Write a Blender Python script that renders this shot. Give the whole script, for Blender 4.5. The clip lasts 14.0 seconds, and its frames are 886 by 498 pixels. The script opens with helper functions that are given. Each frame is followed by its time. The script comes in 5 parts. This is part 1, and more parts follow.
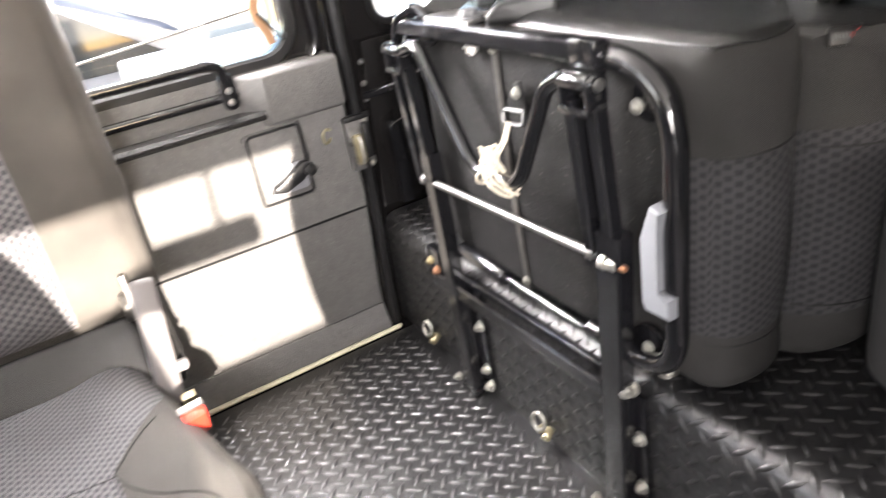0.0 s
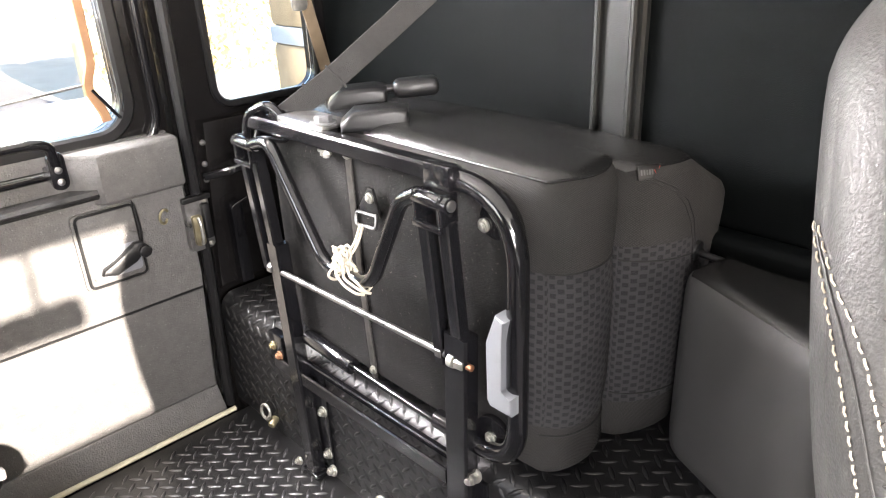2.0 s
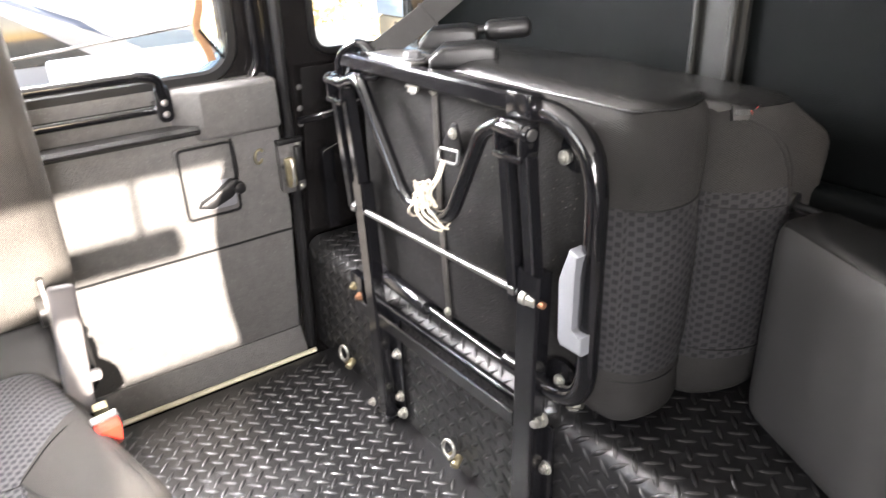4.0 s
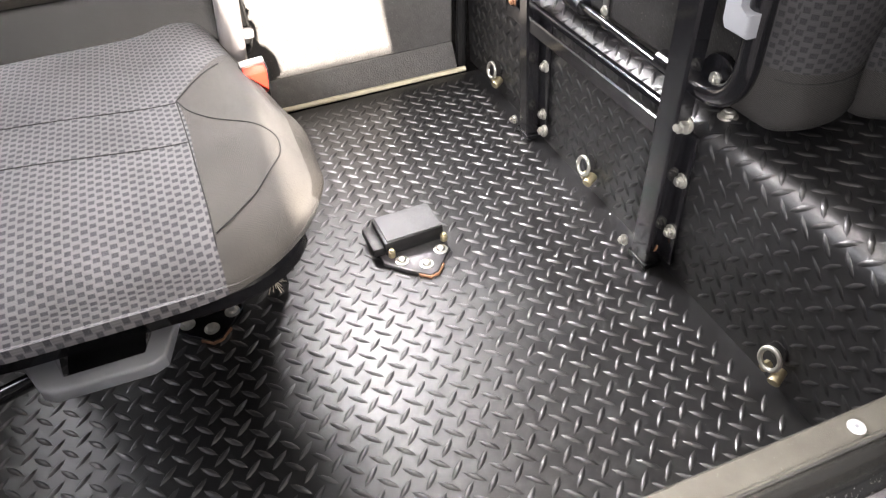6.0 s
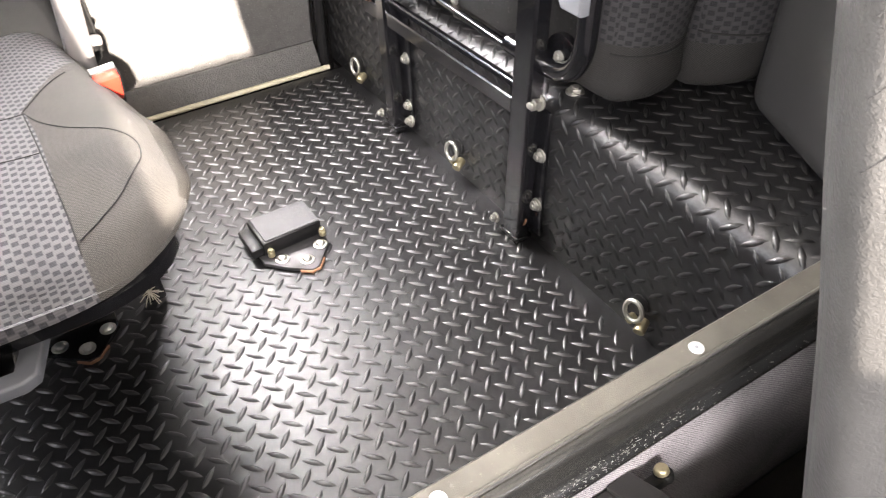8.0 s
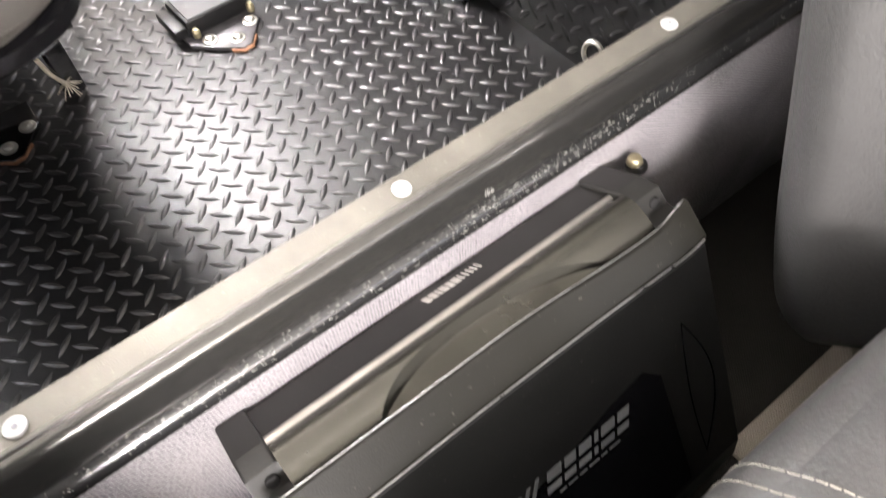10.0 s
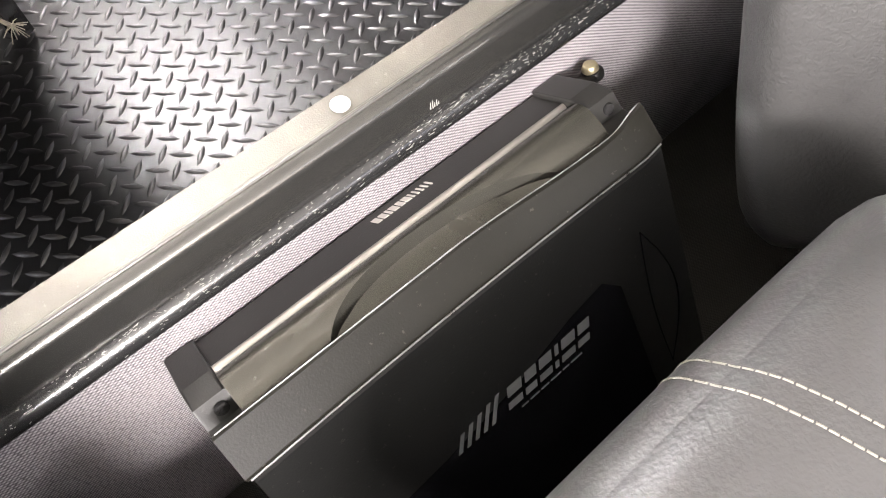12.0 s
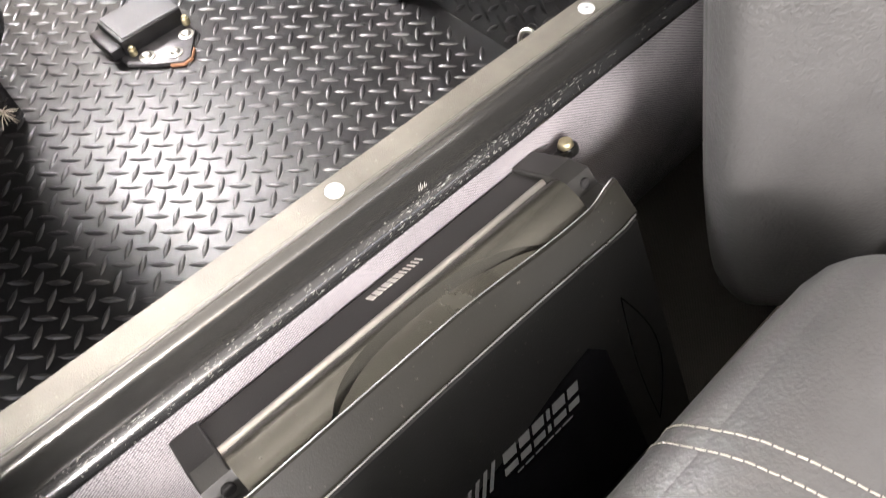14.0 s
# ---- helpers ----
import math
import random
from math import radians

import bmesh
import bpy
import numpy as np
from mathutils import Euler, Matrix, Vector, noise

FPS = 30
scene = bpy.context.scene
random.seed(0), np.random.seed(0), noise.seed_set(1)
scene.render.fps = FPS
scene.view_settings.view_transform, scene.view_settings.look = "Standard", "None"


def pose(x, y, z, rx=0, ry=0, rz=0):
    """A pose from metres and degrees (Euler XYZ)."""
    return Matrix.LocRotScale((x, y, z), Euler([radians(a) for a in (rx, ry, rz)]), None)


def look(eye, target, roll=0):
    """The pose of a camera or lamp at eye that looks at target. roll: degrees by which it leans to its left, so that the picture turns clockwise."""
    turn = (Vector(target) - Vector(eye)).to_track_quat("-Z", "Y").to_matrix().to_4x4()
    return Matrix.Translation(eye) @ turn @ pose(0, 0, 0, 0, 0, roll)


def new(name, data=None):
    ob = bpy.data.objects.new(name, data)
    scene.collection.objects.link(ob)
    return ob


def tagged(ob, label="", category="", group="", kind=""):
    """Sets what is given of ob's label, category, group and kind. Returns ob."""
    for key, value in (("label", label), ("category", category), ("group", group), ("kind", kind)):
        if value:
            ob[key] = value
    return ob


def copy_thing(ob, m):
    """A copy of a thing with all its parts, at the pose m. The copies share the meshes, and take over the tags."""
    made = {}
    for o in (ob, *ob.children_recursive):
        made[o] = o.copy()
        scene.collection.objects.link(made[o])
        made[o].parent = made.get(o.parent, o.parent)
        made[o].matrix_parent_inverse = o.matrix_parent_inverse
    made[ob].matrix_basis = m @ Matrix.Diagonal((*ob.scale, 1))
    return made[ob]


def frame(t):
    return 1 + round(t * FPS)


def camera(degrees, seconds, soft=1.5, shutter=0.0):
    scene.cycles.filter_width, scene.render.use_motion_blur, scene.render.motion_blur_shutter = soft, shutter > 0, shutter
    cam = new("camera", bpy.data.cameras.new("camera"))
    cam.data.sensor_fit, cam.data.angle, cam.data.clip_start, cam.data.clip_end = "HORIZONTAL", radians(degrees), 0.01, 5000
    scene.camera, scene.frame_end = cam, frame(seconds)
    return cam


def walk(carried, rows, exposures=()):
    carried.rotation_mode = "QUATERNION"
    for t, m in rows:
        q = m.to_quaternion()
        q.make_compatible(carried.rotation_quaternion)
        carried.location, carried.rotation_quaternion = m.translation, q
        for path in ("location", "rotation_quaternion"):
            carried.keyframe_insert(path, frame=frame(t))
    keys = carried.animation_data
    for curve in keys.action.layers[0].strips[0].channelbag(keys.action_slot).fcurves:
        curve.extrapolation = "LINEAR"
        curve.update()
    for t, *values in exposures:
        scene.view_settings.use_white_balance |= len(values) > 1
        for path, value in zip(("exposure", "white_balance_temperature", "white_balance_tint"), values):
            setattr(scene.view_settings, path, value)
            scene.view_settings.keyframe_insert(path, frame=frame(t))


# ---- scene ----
from mathutils.bvhtree import BVHTree

cam = camera(64.2, 14.0, soft=1.1, shutter=0.5)
PATH = [
    (0, (-0.018, -0.076, 0.806), (0.773, 1.52, -0.105), -10.2),
    (0.5, (-0.017, -0.062, 0.857), (1.049, 1.391, -0.01), -6.3),
    (1, (-0.029, -0.067, 0.875), (1.148, 1.334, 0.069), -4.9),
    (1.5, (-0.038, -0.064, 0.873), (1.177, 1.3, 0.059), -3.4),
    (2, (-0.052, -0.067, 0.88), (1.187, 1.266, 0.052), -2.5),
    (2.2, (-0.054, -0.066, 0.882), (1.19, 1.261, 0.051), -2.2),
    (4.3, (-0.057, -0.111, 0.804), (0.855, 1.436, -0.077), -2.4),
    (4.5, (-0.058, -0.125, 0.787), (0.753, 1.438, -0.161), -2.1),
    (5, (-0.06, -0.136, 0.718), (0.521, 1.371, -0.461), -2.3),
    (5.5, (-0.056, -0.137, 0.702), (0.42, 1.309, -0.596), -3.9),
    (6, (-0.057, -0.146, 0.697), (0.417, 1.273, -0.63), -4.1),
    (6.5, (-0.057, -0.163, 0.687), (0.442, 1.23, -0.659), -3.7),
    (7, (-0.061, -0.166, 0.687), (0.49, 1.202, -0.665), -3.1),
    (7.2, (-0.057, -0.17, 0.699), (0.547, 1.186, -0.642), -2.8),
    (9.3, (-0.082, -0.186, 0.667), (0.739, 0.948, -0.761), -0.9),
    (9.5, (-0.088, -0.189, 0.653), (0.682, 0.88, -0.851), -1.2),
    (10, (-0.082, -0.206, 0.607), (0.572, 0.723, -1.039), -3.6),
    (10.5, (-0.068, -0.214, 0.591), (0.53, 0.653, -1.11), -5.8),
    (11, (-0.067, -0.219, 0.591), (0.512, 0.611, -1.134), -6.2),
    (11.5, (-0.068, -0.224, 0.587), (0.51, 0.594, -1.144), -6.3),
    (12, (-0.067, -0.224, 0.589), (0.51, 0.585, -1.147), -6.2),
    (12.5, (-0.067, -0.222, 0.591), (0.521, 0.584, -1.142), -5.9),
    (13, (-0.069, -0.228, 0.592), (0.533, 0.59, -1.131), -6.0),
    (13.5, (-0.071, -0.223, 0.598), (0.565, 0.61, -1.105), -5.7),
    (14, (-0.071, -0.222, 0.612), (0.638, 0.647, -1.044), -5.3),
]
walk(cam, [(t, look(eye, target, roll)) for t, eye, target, roll in PATH], exposures=[(0.0, 3.25, 7000, 16), (2.2, 3.25, 7000, 16), (4.3, 3.25, 6900, 16), (7.2, 3.34, 7000, 16), (9.3, 3.36, 7050, 16), (14.0, 3.34, 7050, 16)])

# ---- world, sun and large lights ----
world = bpy.data.worlds.new("daylight")
scene.world = world
world.use_nodes = True
wn, wl = world.node_tree.nodes, world.node_tree.links
SUN_WAY = Vector((0.07, 0.955, -0.29)).normalized()
sky = wn.new("ShaderNodeTexSky")
sky.sky_type, sky.sun_disc = "NISHITA", False
sky.sun_elevation = math.asin(-SUN_WAY.z)
sky.sun_rotation = math.atan2(-SUN_WAY.x, -SUN_WAY.y)
wl.new(sky.outputs[0], wn["Background"].inputs[0])
wn["Background"].inputs[1].default_value = 0.10

sun = new("sun", bpy.data.lights.new("sun", "SUN"))
sun.data.energy, sun.data.angle, sun.data.color = 4.6, radians(0.6), (1.0, 0.95, 0.86)
sun.matrix_world = look((0, 0, 0), SUN_WAY)


def window_light(name, eye, target, w, h, watts, colour=(0.95, 0.97, 1.0)):
    lamp = new(name, bpy.data.lights.new(name, "AREA"))
    lamp.data.shape, lamp.data.size, lamp.data.size_y = "RECTANGLE", w, h
    lamp.data.energy, lamp.data.color = watts, colour
    lamp.matrix_world = look(eye, target)
    return lamp


window_light("rear_window_light", (-0.045, 1.25, 0.945), (0.0, 0.0, 0.66), 0.65, 0.29, 6.7)
window_light("windscreen_light", (-0.43, -1.20, 1.045), (-0.05, 0.1, 0.3), 0.46, 0.18, 12.0)
window_light("far_door_window_light", (-0.84, -0.62, 0.72), (0.4, 0.0, 0.3), 0.6, 0.42, 4.0)
window_light("near_door_window_light", (0.85, -0.62, 0.72), (-0.4, 0.0, 0.6), 0.6, 0.38, 2.2)
window_light("far_bay_window_light", (-0.85, 0.70, 0.80), (0.3, 0.40, 0.1), 0.58, 0.36, 0.6)
window_light("far_quarter_window_light", (-0.655, 1.25, 0.81), (0.3, 0.3, 0.2), 0.21, 0.40, 0.5)

# ---- materials ----


def material(name, colour, rough=0.5, metal=0.0, grain=0.0, grain_size=400.0, vary=0.0, vary_size=6.0, vein=0.0, vein_size=90.0,
             spec=0.5, coat=0.0, dust=0.0, dust_colour=(0.35, 0.32, 0.28), rough_vary=0.0):
    """A surface with large stains (vary), fine noise relief (grain), leather creases (vein) and specks (dust)."""
    m = bpy.data.materials.new(name)
    m.use_nodes = True
    n, l = m.node_tree.nodes, m.node_tree.links
    b = n["Principled BSDF"]
    b.inputs["Base Color"].default_value = (*colour, 1)
    b.inputs["Roughness"].default_value = rough
    b.inputs["Metallic"].default_value = metal
    b.inputs["Specular IOR Level"].default_value = spec
    b.inputs["Coat Weight"].default_value = coat
    b.inputs["Coat Roughness"].default_value = 0.08
    tc = n.new("ShaderNodeTexCoord")
    last = None
    if vary or rough_vary:
        t = n.new("ShaderNodeTexNoise")
        t.inputs["Scale"].default_value, t.inputs["Detail"].default_value, t.inputs["Roughness"].default_value = vary_size, 6, 0.65
        l.new(tc.outputs["Object"], t.inputs["Vector"])
        if vary:
            mix = n.new("ShaderNodeMix")
            mix.data_type = "RGBA"
            mix.inputs[6].default_value = tuple(c * (1 - vary) for c in colour) + (1,)
            mix.inputs[7].default_value = tuple(min(1, c * (1 + vary)) for c in colour) + (1,)
            r = n.new("ShaderNodeMapRange")
            r.inputs[1].default_value, r.inputs[2].default_value = 0.3, 0.7
            l.new(t.outputs["Fac"], r.inputs[0])
            l.new(r.outputs[0], mix.inputs[0])
            last = mix.outputs[2]
        if rough_vary:
            r2 = n.new("ShaderNodeMapRange")
            r2.inputs[1].default_value, r2.inputs[2].default_value = 0.3, 0.7
            r2.inputs[3].default_value, r2.inputs[4].default_value = max(0.02, rough - rough_vary), rough + rough_vary
            l.new(t.outputs["Fac"], r2.inputs[0])
            l.new(r2.outputs[0], b.inputs["Roughness"])
    if dust:
        v = n.new("ShaderNodeTexNoise")
        v.inputs["Scale"].default_value, v.inputs["Detail"].default_value, v.inputs["Roughness"].default_value = 260, 3, 0.7
        l.new(tc.outputs["Object"], v.inputs["Vector"])
        r = n.new("ShaderNodeMapRange")
        r.inputs[1].default_value, r.inputs[2].default_value, r.inputs[4].default_value = 0.66 - 0.1 * dust, 0.72, min(1, dust * 2)
        l.new(v.outputs["Fac"], r.inputs[0])
        mix = n.new("ShaderNodeMix")
        mix.data_type = "RGBA"
        mix.inputs[6].default_value = (*colour, 1)
        mix.inputs[7].default_value = (*dust_colour, 1)
        if last:
            l.new(last, mix.inputs[6])
        l.new(r.outputs[0], mix.inputs[0])
        last = mix.outputs[2]
    if last:
        l.new(last, b.inputs["Base Color"])
    height = None
    if grain:
        g = n.new("ShaderNodeTexNoise")
        g.inputs["Scale"].default_value, g.inputs["Detail"].default_value = grain_size, 3
        l.new(tc.outputs["Object"], g.inputs["Vector"])
        bump = n.new("ShaderNodeBump")
        bump.inputs["Strength"].default_value, bump.inputs["Distance"].default_value = grain, 0.0015
        l.new(g.outputs["Fac"], bump.inputs["Height"])
        height = bump.outputs[0]
    if vein:
        g = n.new("ShaderNodeTexVoronoi")
        g.feature = "SMOOTH_F1"
        g.inputs["Smoothness"].default_value = 0.6
        g.inputs["Scale"].default_value = vein_size
        w = n.new("ShaderNodeTexNoise")
        w.inputs["Scale"].default_value = vein_size * 0.4
        add = n.new("ShaderNodeMix")
        add.data_type = "RGBA"
        add.inputs[0].default_value = 0.005
        l.new(tc.outputs["Object"], w.inputs["Vector"])
        l.new(tc.outputs["Object"], add.inputs[6])
        l.new(w.outputs["Color"], add.inputs[7])
        l.new(add.outputs[2], g.inputs["Vector"])
        r = n.new("ShaderNodeMapRange")
        r.inputs[2].default_value, r.inputs[3].default_value, r.inputs[4].default_value = 0.7, 1.0, 0.0
        l.new(g.outputs["Distance"], r.inputs[0])
        bump = n.new("ShaderNodeBump")
        bump.inputs["Strength"].default_value, bump.inputs["Distance"].default_value = vein, 0.002
        l.new(r.outputs[0], bump.inputs["Height"])
        if height:
            l.new(height, bump.inputs["Normal"])
        height = bump.outputs[0]
    if height:
        l.new(height, b.inputs["Normal"])
    return m


def woven(name, light, dark, cell=(0.0076, 0.0108), block=(0.37, 0.26), rough=0.85, relief=0.5, plain=None, plain_colours=None, sheen=0.1):
    """Cloth with columns of small dark blocks, every other column set off by half, on a lighter ribbed ground, laid out on the UV map
    in metres. plain (u, v, slope): past u and below the sloping line through (u, v) the cloth is a fine plain twill."""
    m = bpy.data.materials.new(name)
    m.use_nodes = True
    n, l = m.node_tree.nodes, m.node_tree.links

    def calc(op, a, b=None, c=None):
        k = n.new("ShaderNodeMath")
        k.operation = op
        for slot, value in zip(k.inputs, (a, b, c)):
            if value is None:
                continue
            if isinstance(value, (int, float)):
                slot.default_value = value
            else:
                l.new(value, slot)
        return k.outputs[0]

    def ramp(value, a, b, lo=0.0, hi=1.0):
        k = n.new("ShaderNodeMapRange")
        k.inputs[1].default_value, k.inputs[2].default_value, k.inputs[3].default_value, k.inputs[4].default_value = a, b, lo, hi
        l.new(value, k.inputs[0])
        return k.outputs[0]

    def mixed(fac, a, b, blend="MIX"):
        k = n.new("ShaderNodeMix")
        k.data_type, k.blend_type = "RGBA", blend
        for slot, value in ((k.inputs[0], fac), (k.inputs[6], a), (k.inputs[7], b)):
            if isinstance(value, tuple):
                slot.default_value = (*value, 1)
            elif isinstance(value, float):
                slot.default_value = value
            else:
                l.new(value, slot)
        return k.outputs[2]

    b = n["Principled BSDF"]
    b.inputs["Roughness"].default_value = rough
    b.inputs["Specular IOR Level"].default_value = 0.25
    b.inputs["Sheen Weight"].default_value = sheen
    tc = n.new("ShaderNodeTexCoord")
    wob = n.new("ShaderNodeTexNoise")
    wob.inputs["Scale"].default_value = 60
    l.new(tc.outputs["UV"], wob.inputs["Vector"])
    sep = n.new("ShaderNodeSeparateXYZ")
    l.new(tc.outputs["UV"], sep.inputs[0])
    u = calc("ADD", calc("DIVIDE", sep.outputs[0], cell[0]), calc("MULTIPLY", wob.outputs["Fac"], 0.35))
    column = calc("FLOOR", u)
    v = calc("ADD", calc("DIVIDE", sep.outputs[1], cell[1]), calc("MULTIPLY", calc("FLOORED_MODULO", column, 2.0), 0.5))
    across = calc("ABSOLUTE", calc("SUBTRACT", calc("FRACT", u), 0.5))
    along_it = calc("ABSOLUTE", calc("SUBTRACT", calc("FRACT", v), 0.5))
    mask = calc("MULTIPLY", ramp(across, block[0] - 0.05, block[0] + 0.06, 1.0, 0.0), ramp(along_it, block[1] - 0.05, block[1] + 0.05, 1.0, 0.0))
    threads = n.new("ShaderNodeTexWave")
    threads.bands_direction = "Y"
    threads.inputs["Scale"].default_value, threads.inputs["Distortion"].default_value = 190, 0.6
    l.new(tc.outputs["UV"], threads.inputs["Vector"])
    fibre = n.new("ShaderNodeTexNoise")
    fibre.inputs["Scale"].default_value, fibre.inputs["Detail"].default_value = 900, 2
    l.new(tc.outputs["UV"], fibre.inputs["Vector"])
    worn = n.new("ShaderNodeTexNoise")
    worn.inputs["Scale"].default_value, worn.inputs["Detail"].default_value = 14, 6
    l.new(tc.outputs["Object"], worn.inputs["Vector"])
    ground = mixed(ramp(threads.outputs["Fac"], 0.0, 1.0, 0.0, 0.45), light, tuple(c * 0.62 for c in light))
    blocks = mixed(ramp(fibre.outputs["Fac"], 0.35, 0.65), dark, tuple(c * 1.9 for c in dark))
    colour = mixed(mask, ground, blocks)
    height = calc("MULTIPLY_ADD", threads.outputs["Fac"], 0.25, calc("SUBTRACT", 1.0, mask))
    if plain:
        past = ramp(sep.outputs[0], plain[0] - 0.0006, plain[0] + 0.0006)
        edge = calc("MULTIPLY_ADD", calc("SUBTRACT", sep.outputs[0], plain[0]), plain[2], plain[1])
        under = ramp(calc("SUBTRACT", edge, sep.outputs[1]), -0.0006, 0.0006)
        is_plain = calc("MULTIPLY", past, under)
        turn = n.new("ShaderNodeMapping")
        turn.inputs["Rotation"].default_value, turn.inputs["Scale"].default_value = (0, 0, radians(45)), (0.8, 1.3, 1)
        l.new(tc.outputs["UV"], turn.inputs["Vector"])
        cells = n.new("ShaderNodeTexVoronoi")
        cells.voronoi_dimensions = "2D"
        cells.inputs["Scale"].default_value, cells.inputs["Randomness"].default_value = 520, 0.18
        l.new(turn.outputs[0], cells.inputs["Vector"])
        twilled = mixed(ramp(calc("MULTIPLY_ADD", cells.outputs["Distance"], 1.6, worn.outputs["Fac"]), 0.65, 1.45), *plain_colours)
        colour = mixed(is_plain, colour, twilled)
        height = calc("ADD", calc("MULTIPLY", height, calc("SUBTRACT", 1.0, is_plain)), calc("MULTIPLY", cells.outputs["Distance"], is_plain))
    l.new(mixed(1.0, colour, ramp(worn.outputs["Fac"], 0.3, 0.7, 0.78, 1.0), "MULTIPLY"), b.inputs["Base Color"])
    bump = n.new("ShaderNodeBump")
    bump.inputs["Strength"].default_value, bump.inputs["Distance"].default_value = relief, 0.0008
    l.new(height, bump.inputs["Height"])
    l.new(bump.outputs[0], b.inputs["Normal"])
    return m


def twill(name, light, dark, scale=700.0, rough=0.9, lay="UV"):
    """Plain fine cloth: rows of small threads, laid on the UV map or, for upright panels, on the object's x and z."""
    m = bpy.data.materials.new(name)
    m.use_nodes = True
    n, l = m.node_tree.nodes, m.node_tree.links
    b = n["Principled BSDF"]
    b.inputs["Roughness"].default_value = rough
    b.inputs["Specular IOR Level"].default_value = 0.2
    tc = n.new("ShaderNodeTexCoord")
    turn = n.new("ShaderNodeMapping")
    turn.inputs["Rotation"].default_value = (radians(-90) if lay == "XZ" else 0, 0, 0)
    l.new(tc.outputs["UV" if lay == "UV" else "Object"], turn.inputs["Vector"])
    skew = n.new("ShaderNodeMapping")
    skew.inputs["Rotation"].default_value, skew.inputs["Scale"].default_value = (0, 0, radians(45)), (0.8, 1.3, 1)
    l.new(turn.outputs[0], skew.inputs["Vector"])
    ck = n.new("ShaderNodeTexVoronoi")
    ck.voronoi_dimensions = "2D"
    ck.inputs["Scale"].default_value = scale
    ck.inputs["Randomness"].default_value = 0.18
    l.new(skew.outputs[0], ck.inputs["Vector"])
    nz = n.new("ShaderNodeTexNoise")
    nz.inputs["Scale"].default_value, nz.inputs["Detail"].default_value = 9, 7
    l.new(tc.outputs["Object"], nz.inputs["Vector"])
    f = n.new("ShaderNodeMath")
    f.operation = "MULTIPLY_ADD"
    f.inputs[1].default_value = 1.6
    l.new(ck.outputs["Distance"], f.inputs[0])
    l.new(nz.outputs["Fac"], f.inputs[2])
    r = n.new("ShaderNodeMapRange")
    r.inputs[1].default_value, r.inputs[2].default_value = 0.65, 1.45
    l.new(f.outputs[0], r.inputs[0])
    mix = n.new("ShaderNodeMix")
    mix.data_type = "RGBA"
    mix.inputs[6].default_value, mix.inputs[7].default_value = (*light, 1), (*dark, 1)
    l.new(r.outputs[0], mix.inputs[0])
    l.new(mix.outputs[2], b.inputs["Base Color"])
    bump = n.new("ShaderNodeBump")
    bump.inputs["Strength"].default_value, bump.inputs["Distance"].default_value = 0.8, 0.0010
    bump.invert = True
    l.new(ck.outputs["Distance"], bump.inputs["Height"])
    l.new(bump.outputs[0], b.inputs["Normal"])
    return m


RUBBER = material("black_rubber", (0.010, 0.010, 0.0107), 0.35, grain=0.10, grain_size=900, vary=0.3, vary_size=7, rough_vary=0.02, dust=0.05, spec=0.55)
# treads lighter than the sheet: their highlights are partly put into the colour
TREADRUBBER = material("black_tread_rubber_highlight", (0.017, 0.017, 0.018), 0.37, grain=0.10, grain_size=900, vary=0.3, vary_size=7, rough_vary=0.02, spec=0.95)
WORNRUBBER = material("worn_black_box_rubber", (0.011, 0.011, 0.0115), 0.35, grain=0.12, grain_size=900, vary=0.3, vary_size=7, rough_vary=0.04, dust=0.05, spec=0.65)
GLOSS = material("gloss_black_paint", (0.006, 0.006, 0.007), 0.16, spec=0.6, coat=0.4, vary=0.2, rough_vary=0.05, grain=0.05, grain_size=120)
BODY = material("dark_body_paint", (0.006, 0.0055, 0.0055), 0.2, coat=0.25, vary=0.2, rough_vary=0.03, spec=0.35)
PLASTIC = material("black_moulded_plastic", (0.008, 0.008, 0.0085), 0.36, grain=0.15, grain_size=1500, vary=0.2, rough_vary=0.03, spec=0.4)
GREYPLASTIC = material("grey_plastic", (0.17, 0.175, 0.19), 0.45, grain=0.1, grain_size=1200, vary=0.1)
DOORCARD = material("charcoal_grained_vinyl", (0.088, 0.085, 0.083), 0.50, grain=1.0, grain_size=330, vary=0.2, vary_size=60, rough_vary=0.08, dust=0.35, dust_colour=(0.22, 0.215, 0.21))
VINYL = material("black_seat_vinyl", (0.013, 0.0128, 0.0128), 0.23, grain=0.2, grain_size=900, vary=0.2, vary_size=12, rough_vary=0.008, spec=0.6)
PANELVINYL = material("black_panel_vinyl", (0.0034, 0.0042, 0.0044), 0.58, grain=0.4, grain_size=700, vary=0.25, vary_size=5, rough_vary=0.08, spec=0.05)
LEATHER = material("soft_black_leather", (0.039, 0.0382, 0.037), 0.52, grain=0.34, grain_size=330, vein=0.14, vein_size=620, vary=0.2, vary_size=14, rough_vary=0.05, spec=0.3, dust=0.22, dust_colour=(0.022, 0.021, 0.020))
LEATHER_LINED = material("creased_black_leather", (0.040, 0.039, 0.038), 0.38, grain=0.16, grain_size=420, vein=0.06, vein_size=700, vary=0.15, vary_size=12, rough_vary=0.06, spec=0.45, dust=0.15, dust_colour=(0.024, 0.023, 0.022))
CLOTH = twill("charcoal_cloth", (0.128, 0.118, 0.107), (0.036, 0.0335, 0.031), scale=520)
# shaded copy of CLOTH: the folded seat's shade is put into the colour
CLOTH_SHADED = twill("charcoal_cloth_shaded", (0.053, 0.051, 0.0495), (0.0185, 0.0178, 0.0174), scale=520)
